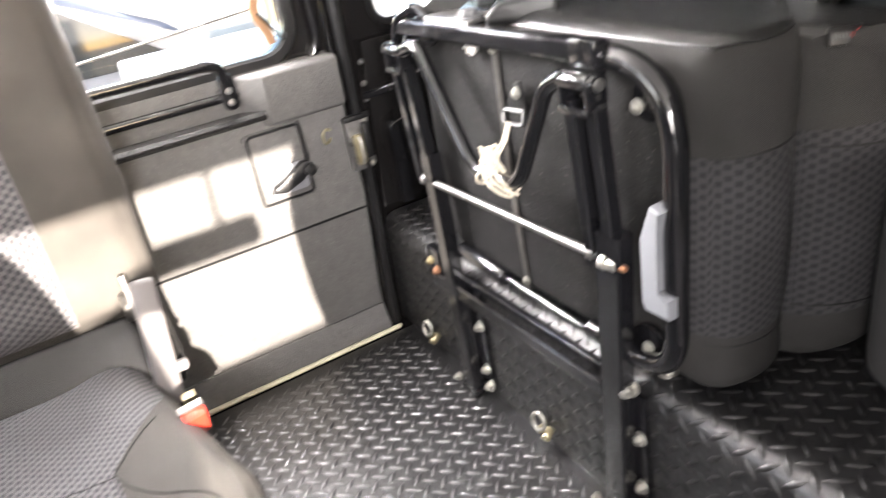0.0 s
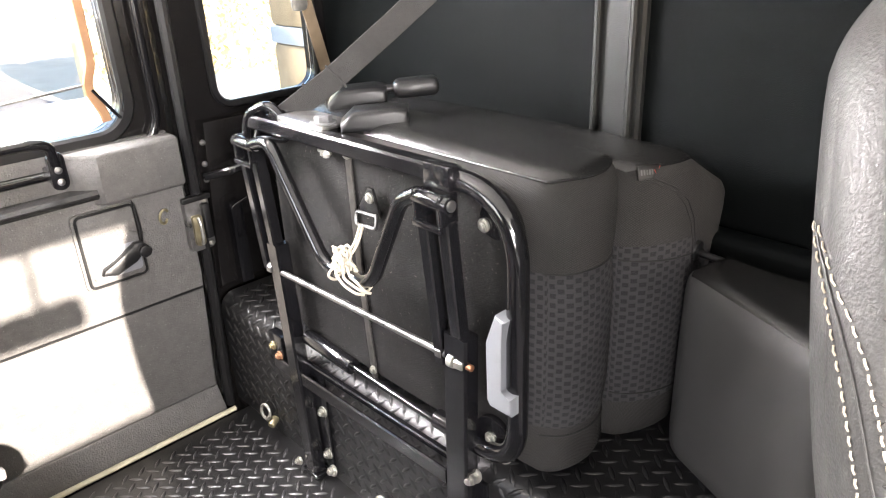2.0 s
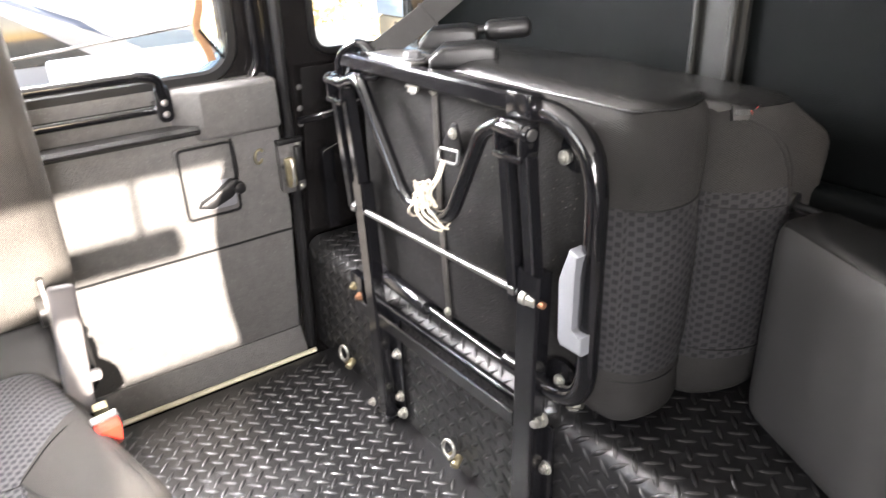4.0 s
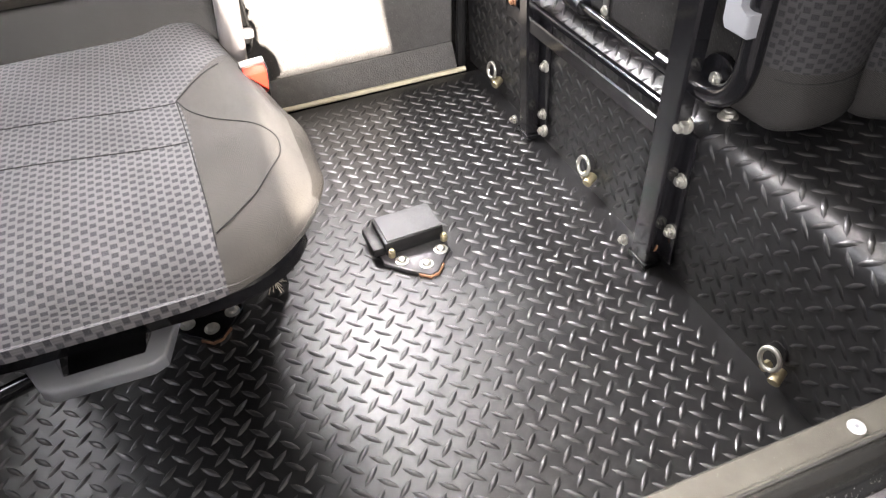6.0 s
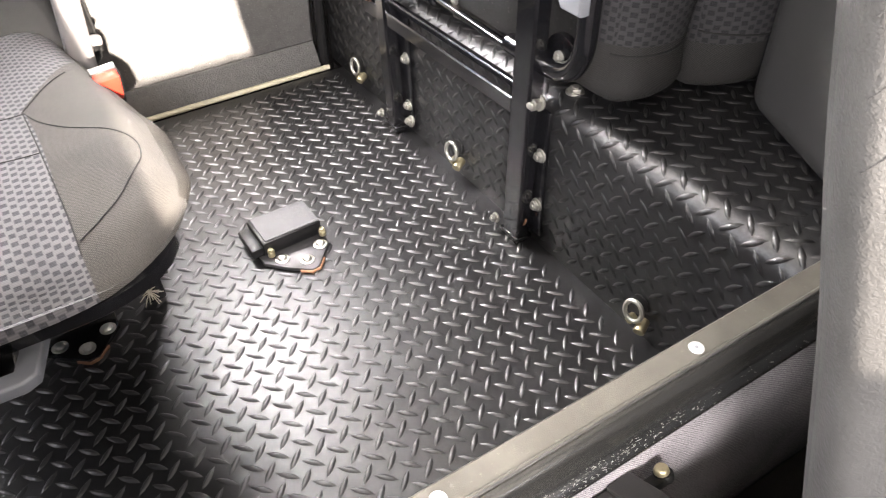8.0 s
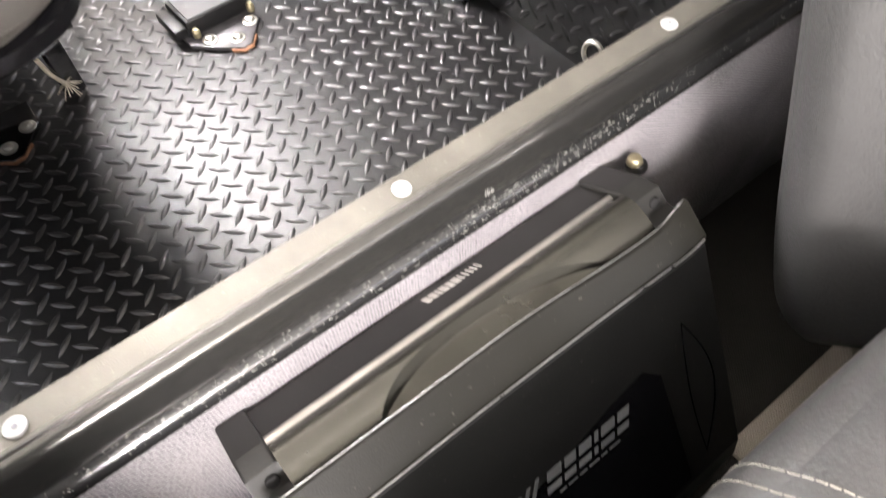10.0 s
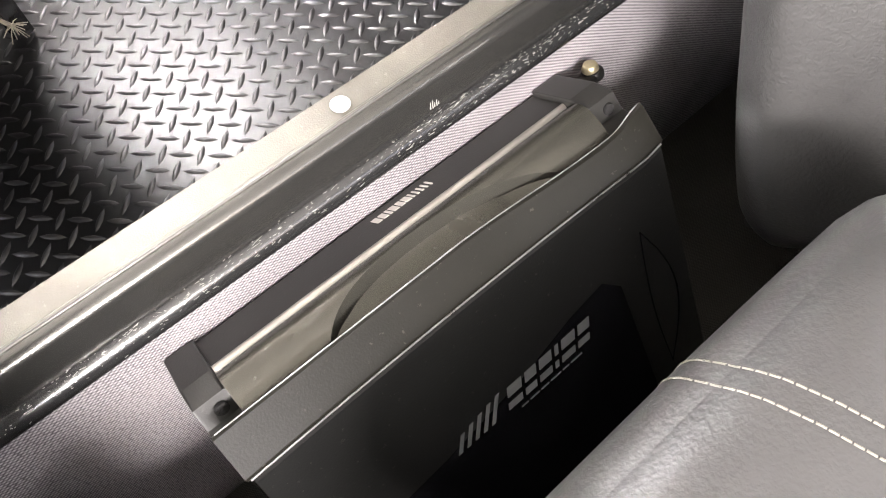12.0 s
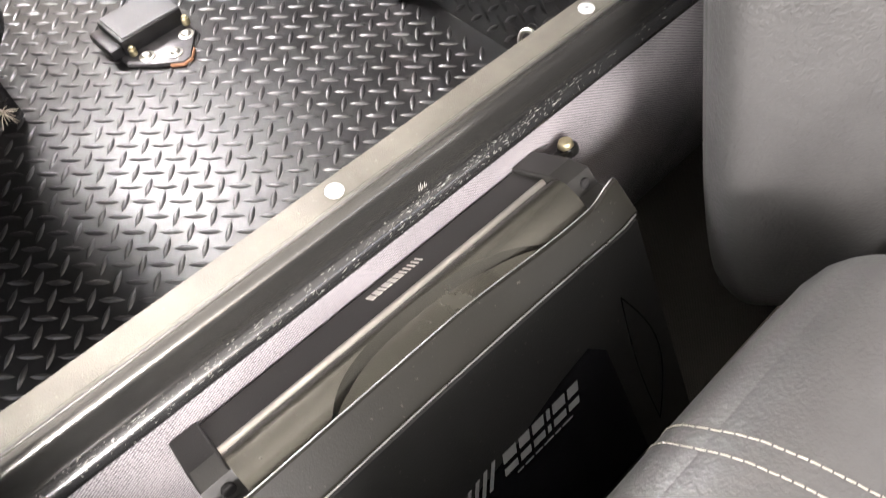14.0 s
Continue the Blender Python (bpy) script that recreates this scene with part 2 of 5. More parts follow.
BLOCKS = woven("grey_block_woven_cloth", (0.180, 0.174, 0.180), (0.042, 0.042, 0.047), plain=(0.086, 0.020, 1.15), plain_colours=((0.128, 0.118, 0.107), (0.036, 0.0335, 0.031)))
# shaded copy of BLOCKS for the folded seat, darkened in its colours
BLOCKS_SHADED = woven("grey_block_woven_cloth_shaded", (0.054, 0.052, 0.055), (0.0175, 0.0172, 0.0188), cell=(0.0086, 0.0112), sheen=0.0)
BOARD = material("black_fibre_board", (0.0135, 0.013, 0.013), 0.9, grain=0.8, grain_size=420, vary=0.3, vary_size=20, dust=0.12, spec=0.15)
CARPET = twill("pale_grey_carpet", (0.39, 0.366, 0.37), (0.065, 0.06, 0.065), scale=430, lay="XZ")
CAPPING = material("satin_dark_capping", (0.130, 0.121, 0.102), 0.38, metal=0.4, grain=0.13, grain_size=1100, vary=0.25, vary_size=14, rough_vary=0.03, dust=0.14)
ZINC = material("zinc_plated_steel", (0.46, 0.45, 0.41), 0.42, metal=0.85, vary=0.25, vary_size=60, grain=0.15, rough_vary=0.1)
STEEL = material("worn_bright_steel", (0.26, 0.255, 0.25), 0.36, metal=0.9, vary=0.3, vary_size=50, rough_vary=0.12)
RUST = material("rusty_steel", (0.32, 0.16, 0.09), 0.6, metal=0.4, vary=0.4, vary_size=80, grain=0.3)
COPPER = material("copper_thread", (0.62, 0.30, 0.17), 0.4, metal=0.9, vary=0.2, vary_size=100)
BRASS = material("passivated_latch_steel", (0.42, 0.37, 0.24), 0.38, metal=0.85, vary=0.3, vary_size=50)
WHITECAP = material("white_rivet_cap", (0.36, 0.355, 0.35), 0.4, vary=0.08, vary_size=80)
CREAM = material("cream_sill_strip", (0.48, 0.44, 0.33), 0.45, grain=0.2, vary=0.15, vary_size=30)
TWINE = material("cream_twine", (0.50, 0.45, 0.36), 0.9, grain=0.8, grain_size=900, vary=0.2, vary_size=80)
THREAD = material("pale_thread", (0.165, 0.155, 0.130), 0.9, grain=0.6, grain_size=1400)
TANTHREAD = material("tan_thread", (0.34, 0.295, 0.23), 0.9, grain=0.6, grain_size=1400)
RED = material("red_buckle_plastic", (0.62, 0.035, 0.02), 0.35, vary=0.1)
WEBBING = material("grey_belt_webbing", (0.040, 0.039, 0.038), 0.8, grain=0.8, grain_size=700, vary=0.15, vary_size=40, spec=0.12)
TAN = material("orange_tan_bracket", (0.26, 0.14, 0.07), 0.5, vary=0.2, vary_size=30)
LINING = material("pale_grey_headlining", (0.60, 0.585, 0.56), 0.9, grain=0.5, vary=0.12)
FOOTWELL = twill("grey_footwell_carpet", (0.34, 0.31, 0.26), (0.15, 0.135, 0.115), scale=900, lay="XY")
BEIGECARPET = twill("beige_seat_box_carpet", (0.56, 0.50, 0.42), (0.30, 0.265, 0.22), scale=800, lay="XY")
# much darker than the beige piece laid on the same seat box
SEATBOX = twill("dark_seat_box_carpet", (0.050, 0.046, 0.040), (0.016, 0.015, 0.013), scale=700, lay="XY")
PRINT = material("silver_print", (0.075, 0.077, 0.077), 0.6, metal=0.0, vary=0.05)
LABELRED = material("red_print", (0.5, 0.04, 0.03), 0.6, vary=0.05)
FASCIA = material("satin_black_fascia", (0.100, 0.098, 0.092), 0.24, metal=0.85, grain=0.06, grain_size=900, vary=0.12, rough_vary=0.03, dust=0.04)
BRACKETGREY = material("grey_bracket_steel", (0.075, 0.073, 0.076), 0.42, metal=0.55, vary=0.3, vary_size=50, grain=0.1, rough_vary=0.06)
DULLSTEEL = material("dull_dark_steel", (0.10, 0.095, 0.09), 0.36, metal=0.7, vary=0.3, vary_size=40)
# speaker plastic; the shade on the front is put into this near-black
SMOKED = material("speaker_panel_shaded", (0.0075, 0.0075, 0.0072), 0.36, grain=0.08, grain_size=900, vary=0.2, rough_vary=0.04, dust=0.03, spec=0.14)
BRIGHT = material("bright_silver_print", (0.50, 0.475, 0.44), 0.45, metal=0.2, vary=0.1)
# pale metal that puts the speaker ridge's highlight into the colour
RIDGE = material("ridge_highlight", (0.50, 0.475, 0.44), 0.38, metal=0.85, vary=0.15, vary_size=40)
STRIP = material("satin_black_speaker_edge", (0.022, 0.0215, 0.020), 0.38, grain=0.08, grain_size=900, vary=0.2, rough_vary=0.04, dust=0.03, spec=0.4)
# same plastic on the roll, its olive sheen put into a lighter colour
TRIM = material("speaker_trim_sheen", (0.070, 0.067, 0.056), 0.27, metal=0.7, grain=0.06, grain_size=900, vary=0.2, rough_vary=0.02, dust=0.03)
LIPRUBBER = material("worn_black_lip_rubber", (0.012, 0.012, 0.012), 0.22, grain=0.1, grain_size=600, vary=0.2, rough_vary=0.05, spec=0.9)
COVERGREY = material("dark_grey_plastic_cover", (0.10, 0.10, 0.104), 0.62, grain=0.2, grain_size=900, vary=0.12)
# near-black for seam lines, the shade of the crease put into the colour
SEAMDARK = material("seam_shade", (0.010, 0.0097, 0.0097), 0.8, vary=0.1)
# same plastic on the lip, darker than the edge strip
LIPPANEL = material("dark_speaker_lip", (0.009, 0.0085, 0.0068), 0.42, grain=0.08, grain_size=900, vary=0.2, rough_vary=0.03, dust=0.04, spec=0.10)
RAIL = material("satin_black_rail", (0.018, 0.019, 0.019), 0.46, grain=0.2, grain_size=900, vary=0.2, rough_vary=0.06, spec=0.22)
# lit variant of WEBBING: the sun on the upper belt is in its colour
TANWEB = material("sunlit_tan_webbing", (0.17, 0.125, 0.08), 0.8, grain=0.6, grain_size=700, vary=0.15, vary_size=40)
HINGECOVER = material("grey_plastic_hinge_cover", (0.16, 0.15, 0.15), 0.45, grain=0.2, grain_size=900, vary=0.12, spec=0.35)
SCUFF = material("white_scuffed_rubber", (0.24, 0.235, 0.215), 0.7, vary=0.3, vary_size=300)
TANBACKDROP = material("tan_backdrop", (0.40, 0.31, 0.20), 0.8, vary=0.25, vary_size=4)
MATTE = material("matte_black_seat_cover", (0.046, 0.0445, 0.044), 0.42, grain=0.3, grain_size=1300, vary=0.12, vary_size=12, rough_vary=0.05, spec=0.4)
SPKGLOSS = material("gloss_black_speaker_badge", (0.003, 0.003, 0.0035), 0.2, vary=0.1, spec=0.15)

GLASS = bpy.data.materials.new("clear_window_glass")
GLASS.use_nodes = True
gb = GLASS.node_tree.nodes["Principled BSDF"]
gb.inputs["Base Color"].default_value = (0.96, 0.98, 0.98, 1)
gb.inputs["Roughness"].default_value = 0.02
gb.inputs["Transmission Weight"].default_value = 1.0
gb.inputs["IOR"].default_value = 1.45

# ---- building helpers ----


def thing(name, base, label, category, group="", kind=""):
    ob = new(name)
    ob.location = base
    ob.empty_display_size = 0.05
    return tagged(ob, label, category, group, kind)


def make(name, bm, mats, smooth=True, crease=38):
    bmesh.ops.recalc_face_normals(bm, faces=bm.faces)
    me = bpy.data.meshes.new(name)
    bm.to_mesh(me)
    bm.free()
    for m in mats if isinstance(mats, (list, tuple)) else [mats]:
        me.materials.append(m)
    if smooth:
        me.shade_smooth()
        me.set_sharp_from_angle(angle=radians(crease))
    return new(name, me)


def part(name, bm, mat, parent, label="", crease=38):
    """Links a bmesh, in world metres, as one mesh under a thing or a part."""
    ob = make(name, bm, mat, True, crease)
    ob.parent = parent
    if parent.parent is None:
        ob.matrix_parent_inverse = Matrix.Translation(-parent.location)
    return tagged(ob, label)


def structure(name, bm, mat, label, category):
    return tagged(make(name, bm, mat), label, category, kind="structure")


def obox(bm, m, size, bevel=0.0, seg=2):
    """A box of that size about the pose m, its edges rounded by bevel."""
    made = bmesh.ops.create_cube(bm, size=1.0, matrix=m @ Matrix.Diagonal((*size, 1)))
    if bevel:
        edges = list({e for v in made["verts"] for e in v.link_edges})
        bmesh.ops.bevel(bm, geom=edges, offset=min(bevel, 0.49 * min(size)), segments=seg, profile=0.5, affect="EDGES", clamp_overlap=True)
    return bm


def box(bm, a, b, bevel=0.0, seg=2):
    a, b = Vector(a), Vector(b)
    return obox(bm, Matrix.Translation((a + b) / 2), [abs(c) for c in b - a], bevel, seg)


def frame_of(way):
    return Vector(way).to_track_quat("Z", "Y").to_matrix().to_4x4()


def cyl(bm, a, b, r, seg=14, r2=None, bevel=0.0):
    a, b = Vector(a), Vector(b)
    m = Matrix.Translation((a + b) / 2) @ frame_of(b - a)
    made = bmesh.ops.create_cone(bm, cap_ends=True, segments=seg, radius1=r, radius2=r if r2 is None else r2, depth=(b - a).length, matrix=m)
    if bevel:
        rims = [e for e in {e for v in made["verts"] for e in v.link_edges} if any(len(f.verts) > 4 for f in e.link_faces)]
        bmesh.ops.bevel(bm, geom=rims, offset=bevel, segments=2, profile=0.5, affect="EDGES", clamp_overlap=True)
    return bm


def fillet(pts, radius, n=5):
    """The polyline with its inner corners rounded."""
    pts = [Vector(p) for p in pts]
    out = [pts[0]]
    for a, b, c in zip(pts, pts[1:], pts[2:]):
        r = min(radius, 0.45 * (b - a).length, 0.45 * (c - b).length)
        s, e = b + (a - b).normalized() * r, b + (c - b).normalized() * r
        out += [(1 - k / n) ** 2 * s + 2 * (1 - k / n) * (k / n) * b + (k / n) ** 2 * e for k in range(n + 1)]
    return out + [pts[-1]]


def ring_profile(r, seg=10):
    return [(r * math.cos(2 * math.pi * k / seg), r * math.sin(2 * math.pi * k / seg)) for k in range(seg)]


def slab_profile(w, h, r=0.003):
    r = min(r, 0.45 * min(w, h))
    a, b = w / 2, h / 2
    return [(a - r, -b), (a, -b + r), (a, b - r), (a - r, b), (-a + r, b), (-a, b - r), (-a, -b + r), (-a + r, -b)]


def sweep(bm, pts, profile, up=(0, 0, 1), closed=False):
    """A profile drawn along a line of points; the profile's second axis keeps to up as far as it can."""
    pts = [Vector(p) for p in pts]
    rings = []
    n = len(pts)
    for k, p in enumerate(pts):
        if closed:
            t = (pts[(k + 1) % n] - pts[k - 1]).normalized()
        else:
            t = (pts[min(k + 1, n - 1)] - pts[max(k - 1, 0)]).normalized()
        u = Vector(up)
        side = t.cross(u)
        side = side.normalized() if side.length > 1e-4 else t.orthogonal().normalized()
        u = side.cross(t)
        rings.append([bm.verts.new(p + side * a + u * b) for a, b in profile])
    m = len(profile)
    for k in range(n if closed else n - 1):
        a, b = rings[k], rings[(k + 1) % n]
        for j in range(m):
            bm.faces.new((a[j], a[(j + 1) % m], b[(j + 1) % m], b[j]))
    if not closed:
        bm.faces.new(rings[0])
        bm.faces.new(rings[-1])
    return bm


def tube(bm, pts, r, up=(0, 0, 1), seg=10, closed=False):
    return sweep(bm, pts, ring_profile(r, seg), up, closed)


def prism(bm, outline, m, depth, bevel=0.0, seg=2):
    """A flat outline (x, y) in the pose m, drawn out along its z by depth."""
    low = [bm.verts.new(m @ Vector((x, y, 0))) for x, y in outline]
    high = [bm.verts.new(m @ Vector((x, y, depth))) for x, y in outline]
    n = len(outline)
    faces = [bm.faces.new(low), bm.faces.new(high)]
    faces += [bm.faces.new((low[k], low[(k + 1) % n], high[(k + 1) % n], high[k])) for k in range(n)]
    if bevel:
        rim = list({e for f in faces[:2] for e in f.edges})
        bmesh.ops.bevel(bm, geom=rim, offset=bevel, segments=seg, profile=0.5, affect="EDGES", clamp_overlap=True)
    return bm


def rounded_outline(x0, y0, x1, y1, r, n=6):
    out = []
    for cx, cy, a in ((x1 - r, y1 - r, 0), (x0 + r, y1 - r, 90), (x0 + r, y0 + r, 180), (x1 - r, y0 + r, 270)):
        out += [(cx + r * math.cos(radians(a + 90 * k / n)), cy + r * math.sin(radians(a + 90 * k / n))) for k in range(n + 1)]
    return out


def padded(bm, m, size, r, n=14, puff=0.0, pick=None, bend=None):
    """An upholstered block about the pose m: rounded edges, sides swollen by puff, a UV map in metres.
    pick(place, normal) gives a face's material; bend(place) moves the points, both in the block's own metres."""
    h = Vector(size) / 2
    uvl = bm.loops.layers.uv.verify()
    steps = [-math.cos(math.pi * (0.5 * (k / n) + 0.25 * (1 - math.cos(math.pi * k / n)))) for k in range(n + 1)]
    seen = {}

    def vert(q):
        key = tuple(round(c, 6) for c in q)
        if key not in seen:
            c = Vector([max(-(a - r), min(a - r, b)) for a, b in zip(h, q)])
            d = q - c
            p = c + d.normalized() * r if d.length > 1e-9 else q.copy()
            for i in range(3):
                j, k = (i + 1) % 3, (i + 2) % 3
                if abs(abs(q[i]) - h[i]) < 1e-6:
                    p[i] += math.copysign(puff * (1 - (q[j] / h[j]) ** 2) * (1 - (q[k] / h[k]) ** 2), q[i])
            if bend:
                p = bend(p)
            seen[key] = bm.verts.new(m @ p), p
        return seen[key]

    for axis in range(3):
        for sign in (-1, 1):
            for i in range(n):
                for j in range(n):
                    qs = []
                    for a, b in ((i, j), (i + 1, j), (i + 1, j + 1), (i, j + 1)):
                        q = Vector((0, 0, 0))
                        q[axis], q[(axis + 1) % 3], q[(axis + 2) % 3] = sign * h[axis], steps[a] * h[(axis + 1) % 3], steps[b] * h[(axis + 2) % 3]
                        qs.append(q)
                    got = [vert(q) for q in qs]
                    try:
                        f = bm.faces.new([g[0] for g in got])
                    except ValueError:
                        continue
                    for loop, q in zip(f.loops, qs):
                        u, v = [(q.y, q.z), (q.x, q.z - 1.0), (q.x, q.y)][axis]
                        loop[uvl].uv = (u, v)
                    if pick:
                        nrm = Vector((0, 0, 0))
                        nrm[axis] = sign
                        f.material_index = pick(sum((q for q in qs), Vector((0, 0, 0))) / 4, nrm)
    return bm


def bolt(name, at, way, r, parent, mat=None, tall=0.008, label=""):
    """A washer and a hexagonal head with a short threaded end."""
    at, way = Vector(at), Vector(way).normalized()
    bm = bmesh.new()
    cyl(bm, at - way * 0.001, at + way * 0.002, r * 1.35, 18, bevel=0.0006)
    cyl(bm, at + way * 0.002, at + way * (0.002 + tall * 0.7), r, 6, bevel=0.001)
    cyl(bm, at + way * (0.002 + tall * 0.7), at + way * (0.002 + tall), r * 0.55, 12, bevel=0.0008)
    return part(name, bm, mat or ZINC, parent, label)


def tread(name, place, us, vs, parent, phase=(0.0, 0.0), step=0.030, skip=None, rubber=None):
    """Raised lens-shaped treads, turned by 45 degrees to and fro, on a surface given by place(u, v) -> point, normal, two ways."""
    L, W, T = 0.0150, 0.0038, 0.0033
    shape = [(-L, 0, 0), (-L * 0.55, W * 0.72, 0), (0, W, 0), (L * 0.55, W * 0.72, 0), (L, 0, 0), (L * 0.55, -W * 0.72, 0), (0, -W, 0), (-L * 0.55, -W * 0.72, 0),
             (-L * 0.6, 0, T * 0.8), (0, 0, T), (L * 0.6, 0, T * 0.8)]
    faces = [(0, 8, 1), (1, 8, 9, 2), (2, 9, 10, 3), (3, 10, 4), (4, 10, 5), (5, 10, 9, 6), (6, 9, 8, 7), (7, 8, 0)]
    verts, polys = [], []
    for k in range(2):
        c, s = math.cos(radians(45 if k == 0 else -45)), math.sin(radians(45 if k == 0 else -45))
        u = us[0] + (phase[0] + 0.5 * k * step - us[0]) % step
        while u < us[1]:
            v = vs[0] + (phase[1] + 0.5 * k * step - vs[0]) % step
            while v < vs[1]:
                if not (skip and skip(u, v)):
                    base = len(verts)
                    for a, b, t in shape:
                        p, nrm = place(u + a * c - b * s, v + a * s + b * c)
                        verts.append(p + nrm * (t - 0.0002))
                    polys += [tuple(base + i for i in f) for f in faces]
                v += step
            u += step
    me = bpy.data.meshes.new(name)
    me.from_pydata(verts, [], polys)
    me.materials.append(rubber or TREADRUBBER)
    me.shade_smooth()
    ob = new(name, me)
    ob.parent = parent
    ob.matrix_parent_inverse = Matrix.Translation(-parent.location)
    return tagged(ob, kind="stuff")


# ---- the body shell ----
SIDE, BACK, FRONT, ROOF, LOW = 0.80, 1.19, -1.15, 1.24, -0.32

bm = box(bmesh.new(), (-0.50, -0.003, -0.03), (0.50, 1.20, -0.005), 0.0)
structure("floor", bm, BODY, "painted steel load floor under the rubber mat", "floor")
bm = box(bmesh.new(), (-SIDE, FRONT, LOW - 0.03), (SIDE, -0.012, LOW), 0.0)
structure("floor_front", bm, FOOTWELL, "grey carpeted cab floor in front of the bulkhead", "floor")
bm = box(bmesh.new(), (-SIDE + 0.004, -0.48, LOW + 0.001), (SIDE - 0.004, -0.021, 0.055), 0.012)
structure("seat_box", bm, SEATBOX, "dark carpet on the seat box beside the bulkhead", "seat box")
bm = box(bmesh.new(), (0.190, -0.478, 0.0555), (SIDE - 0.006, -0.184, 0.061), 0.002)
structure("seat_box_carpet", bm, BEIGECARPET, "beige carpet laid on the seat box below the front seat", "carpet")
bm = box(bmesh.new(), (-SIDE, FRONT, ROOF), (SIDE, BACK + 0.02, ROOF + 0.03))
structure("ceiling", bm, LINING, "grey fabric headlining of the vehicle", "ceiling")


def wall_with_holes(bm, m, x0, y0, x1, y1, holes, depth):
    """A wall in the pose m with rounded openings cut through its whole depth."""
    outer = [(x0, y0), (x1, y0), (x1, y1), (x0, y1)]
    for z in (0.0, depth):
        loops = [[bm.verts.new(m @ Vector((x, y, z))) for x, y in o] for o in [outer] + holes]
        edges = [bm.edges.new((l[k], l[(k + 1) % len(l)])) for l in loops for k in range(len(l))]
        bmesh.ops.triangle_fill(bm, use_beauty=True, use_dissolve=False, edges=edges)
        if z == 0.0:
            first = loops
    for a, b in zip(first, loops):
        n = len(a)
        for k in range(n):
            bm.faces.new((a[k], a[(k + 1) % n], b[(k + 1) % n], b[k]))
    return bm


FACE_Y = Matrix(((1, 0, 0, 0), (0, 0, 1, 0), (0, 1, 0, 0), (0, 0, 0, 1)))      # (x, z) outlines, depth along +y
FACE_X = Matrix(((0, 0, 1, 0), (1, 0, 0, 0), (0, 1, 0, 0), (0, 0, 0, 1)))      # (y, z) outlines, depth along +x


def at(x, y, z, m):
    return Matrix.Translation((x, y, z)) @ m


# rear wall with the door opening and the two quarter windows
bm = wall_with_holes(bmesh.new(), at(0, BACK - 0.02, 0, FACE_Y), -SIDE, -0.05, SIDE, ROOF,
                     [rounded_outline(-0.452, -0.02, 0.452, 1.13, 0.03), rounded_outline(0.540, 0.595, 0.770, 1.02, 0.035), rounded_outline(-0.770, 0.595, -0.540, 1.02, 0.035)], 0.04)
structure("wall_back", bm, BODY, "dark glossy painted rear body frame round the door", "wall")
for s, nm in ((1, "window_quarter"), (-1, "window_quarter_far")):
    w = thing(nm, (s * 0.6125, BACK, 0.595), "fixed rear quarter window in a black rubber seal", "window", kind="structure")
    a, b = sorted((s * 0.540, s * 0.770))
    bm = bmesh.new()
    sweep(bm, [(x, BACK - 0.022, z) for x, z in rounded_outline(a, 0.595, b, 1.02, 0.035)], slab_profile(0.014, 0.010, 0.003), (0, 1, 0), True)
    part("window_seal", bm, PLASTIC, w)
    bm = prism(bmesh.new(), rounded_outline(a + 0.001, 0.596, b - 0.001, 1.019, 0.034), at(0, BACK, 0, FACE_Y), 0.004)
    part("pane", bm, GLASS, w).visible_shadow = False

# side walls: front door windows, and the black panel with its rail
for s, nm in ((1, "wall_near_side"), (-1, "wall_far_side")):
    x = SIDE if s > 0 else -SIDE - 0.03
    bm = wall_with_holes(bmesh.new(), at(x, 0, 0, FACE_X), FRONT, LOW, BACK + 0.02, ROOF, [rounded_outline(-0.98, 0.47, -0.30, 0.92, 0.04)] + ([] if s > 0 else [rounded_outline(0.38, 0.60, 1.02, 1.00, 0.05)]), 0.03)
    structure(nm, bm, PANELVINYL, "black vinyl-covered side panel of the load bay", "wall")
# unseen wall; the stepped opening is cut to shape the sun patches inside
bm = wall_with_holes(bmesh.new(), at(0, FRONT, 0, FACE_Y), -SIDE, LOW, SIDE, ROOF, [[(-0.68, 0.965), (-0.245, 0.965), (-0.165, 0.990), (-0.146, 0.826), (-0.130, 0.746), (0.56, 0.746), (0.56, 1.126), (-0.68, 1.126)]], 0.03)
structure("wall_front", bm, PANELVINYL, "unseen cab front, its opening cut to shape the sun patches", "wall")

# unseen mirror, placed and sized to cast the dark band in the sun patch
mirror = thing("rear_view_mirror", (-0.04, FRONT + 0.10, 0.97), "unseen black rear-view mirror, added to shade part of the sun patch", "mirror")
bm = obox(bmesh.new(), Matrix.Translation((-0.048, FRONT + 0.10, 0.972)), (0.225, 0.030, 0.062), 0.014, 3)
part("housing", bm, PLASTIC, mirror)
bm = tube(bmesh.new(), [(-0.003, FRONT + 0.095, 0.99), (0.002, FRONT + 0.06, ROOF - 0.002)], 0.006)
part("stem", bm, PLASTIC, mirror)

# trim on the side panel: upright rail, low ledge and a ribbed post
rail = thing("side_rail", (SIDE - 0.02, 0.48, 0.45), "upright black pressed rail on the vinyl side panel", "rail")
bm = bmesh.new()
sweep(bm, [(SIDE - 0.008, 0.475, 0.30), (SIDE - 0.008, 0.475, ROOF - 0.005)], slab_profile(0.080, 0.016, 0.004), (1, 0, 0))
part("backing", bm, RAIL, rail)
bm = bmesh.new()
for y in (0.448, 0.503):
    sweep(bm, [(SIDE - 0.020, y, 0.30), (SIDE - 0.020, y, ROOF - 0.005)], slab_profile(0.010, 0.012, 0.003), (1, 0, 0))
part("rib", bm, RAIL, rail)
ledge = thing("side_ledge", (SIDE - 0.03, 0.4, 0.44), "black padded ledge along the foot of the side panel", "ledge")
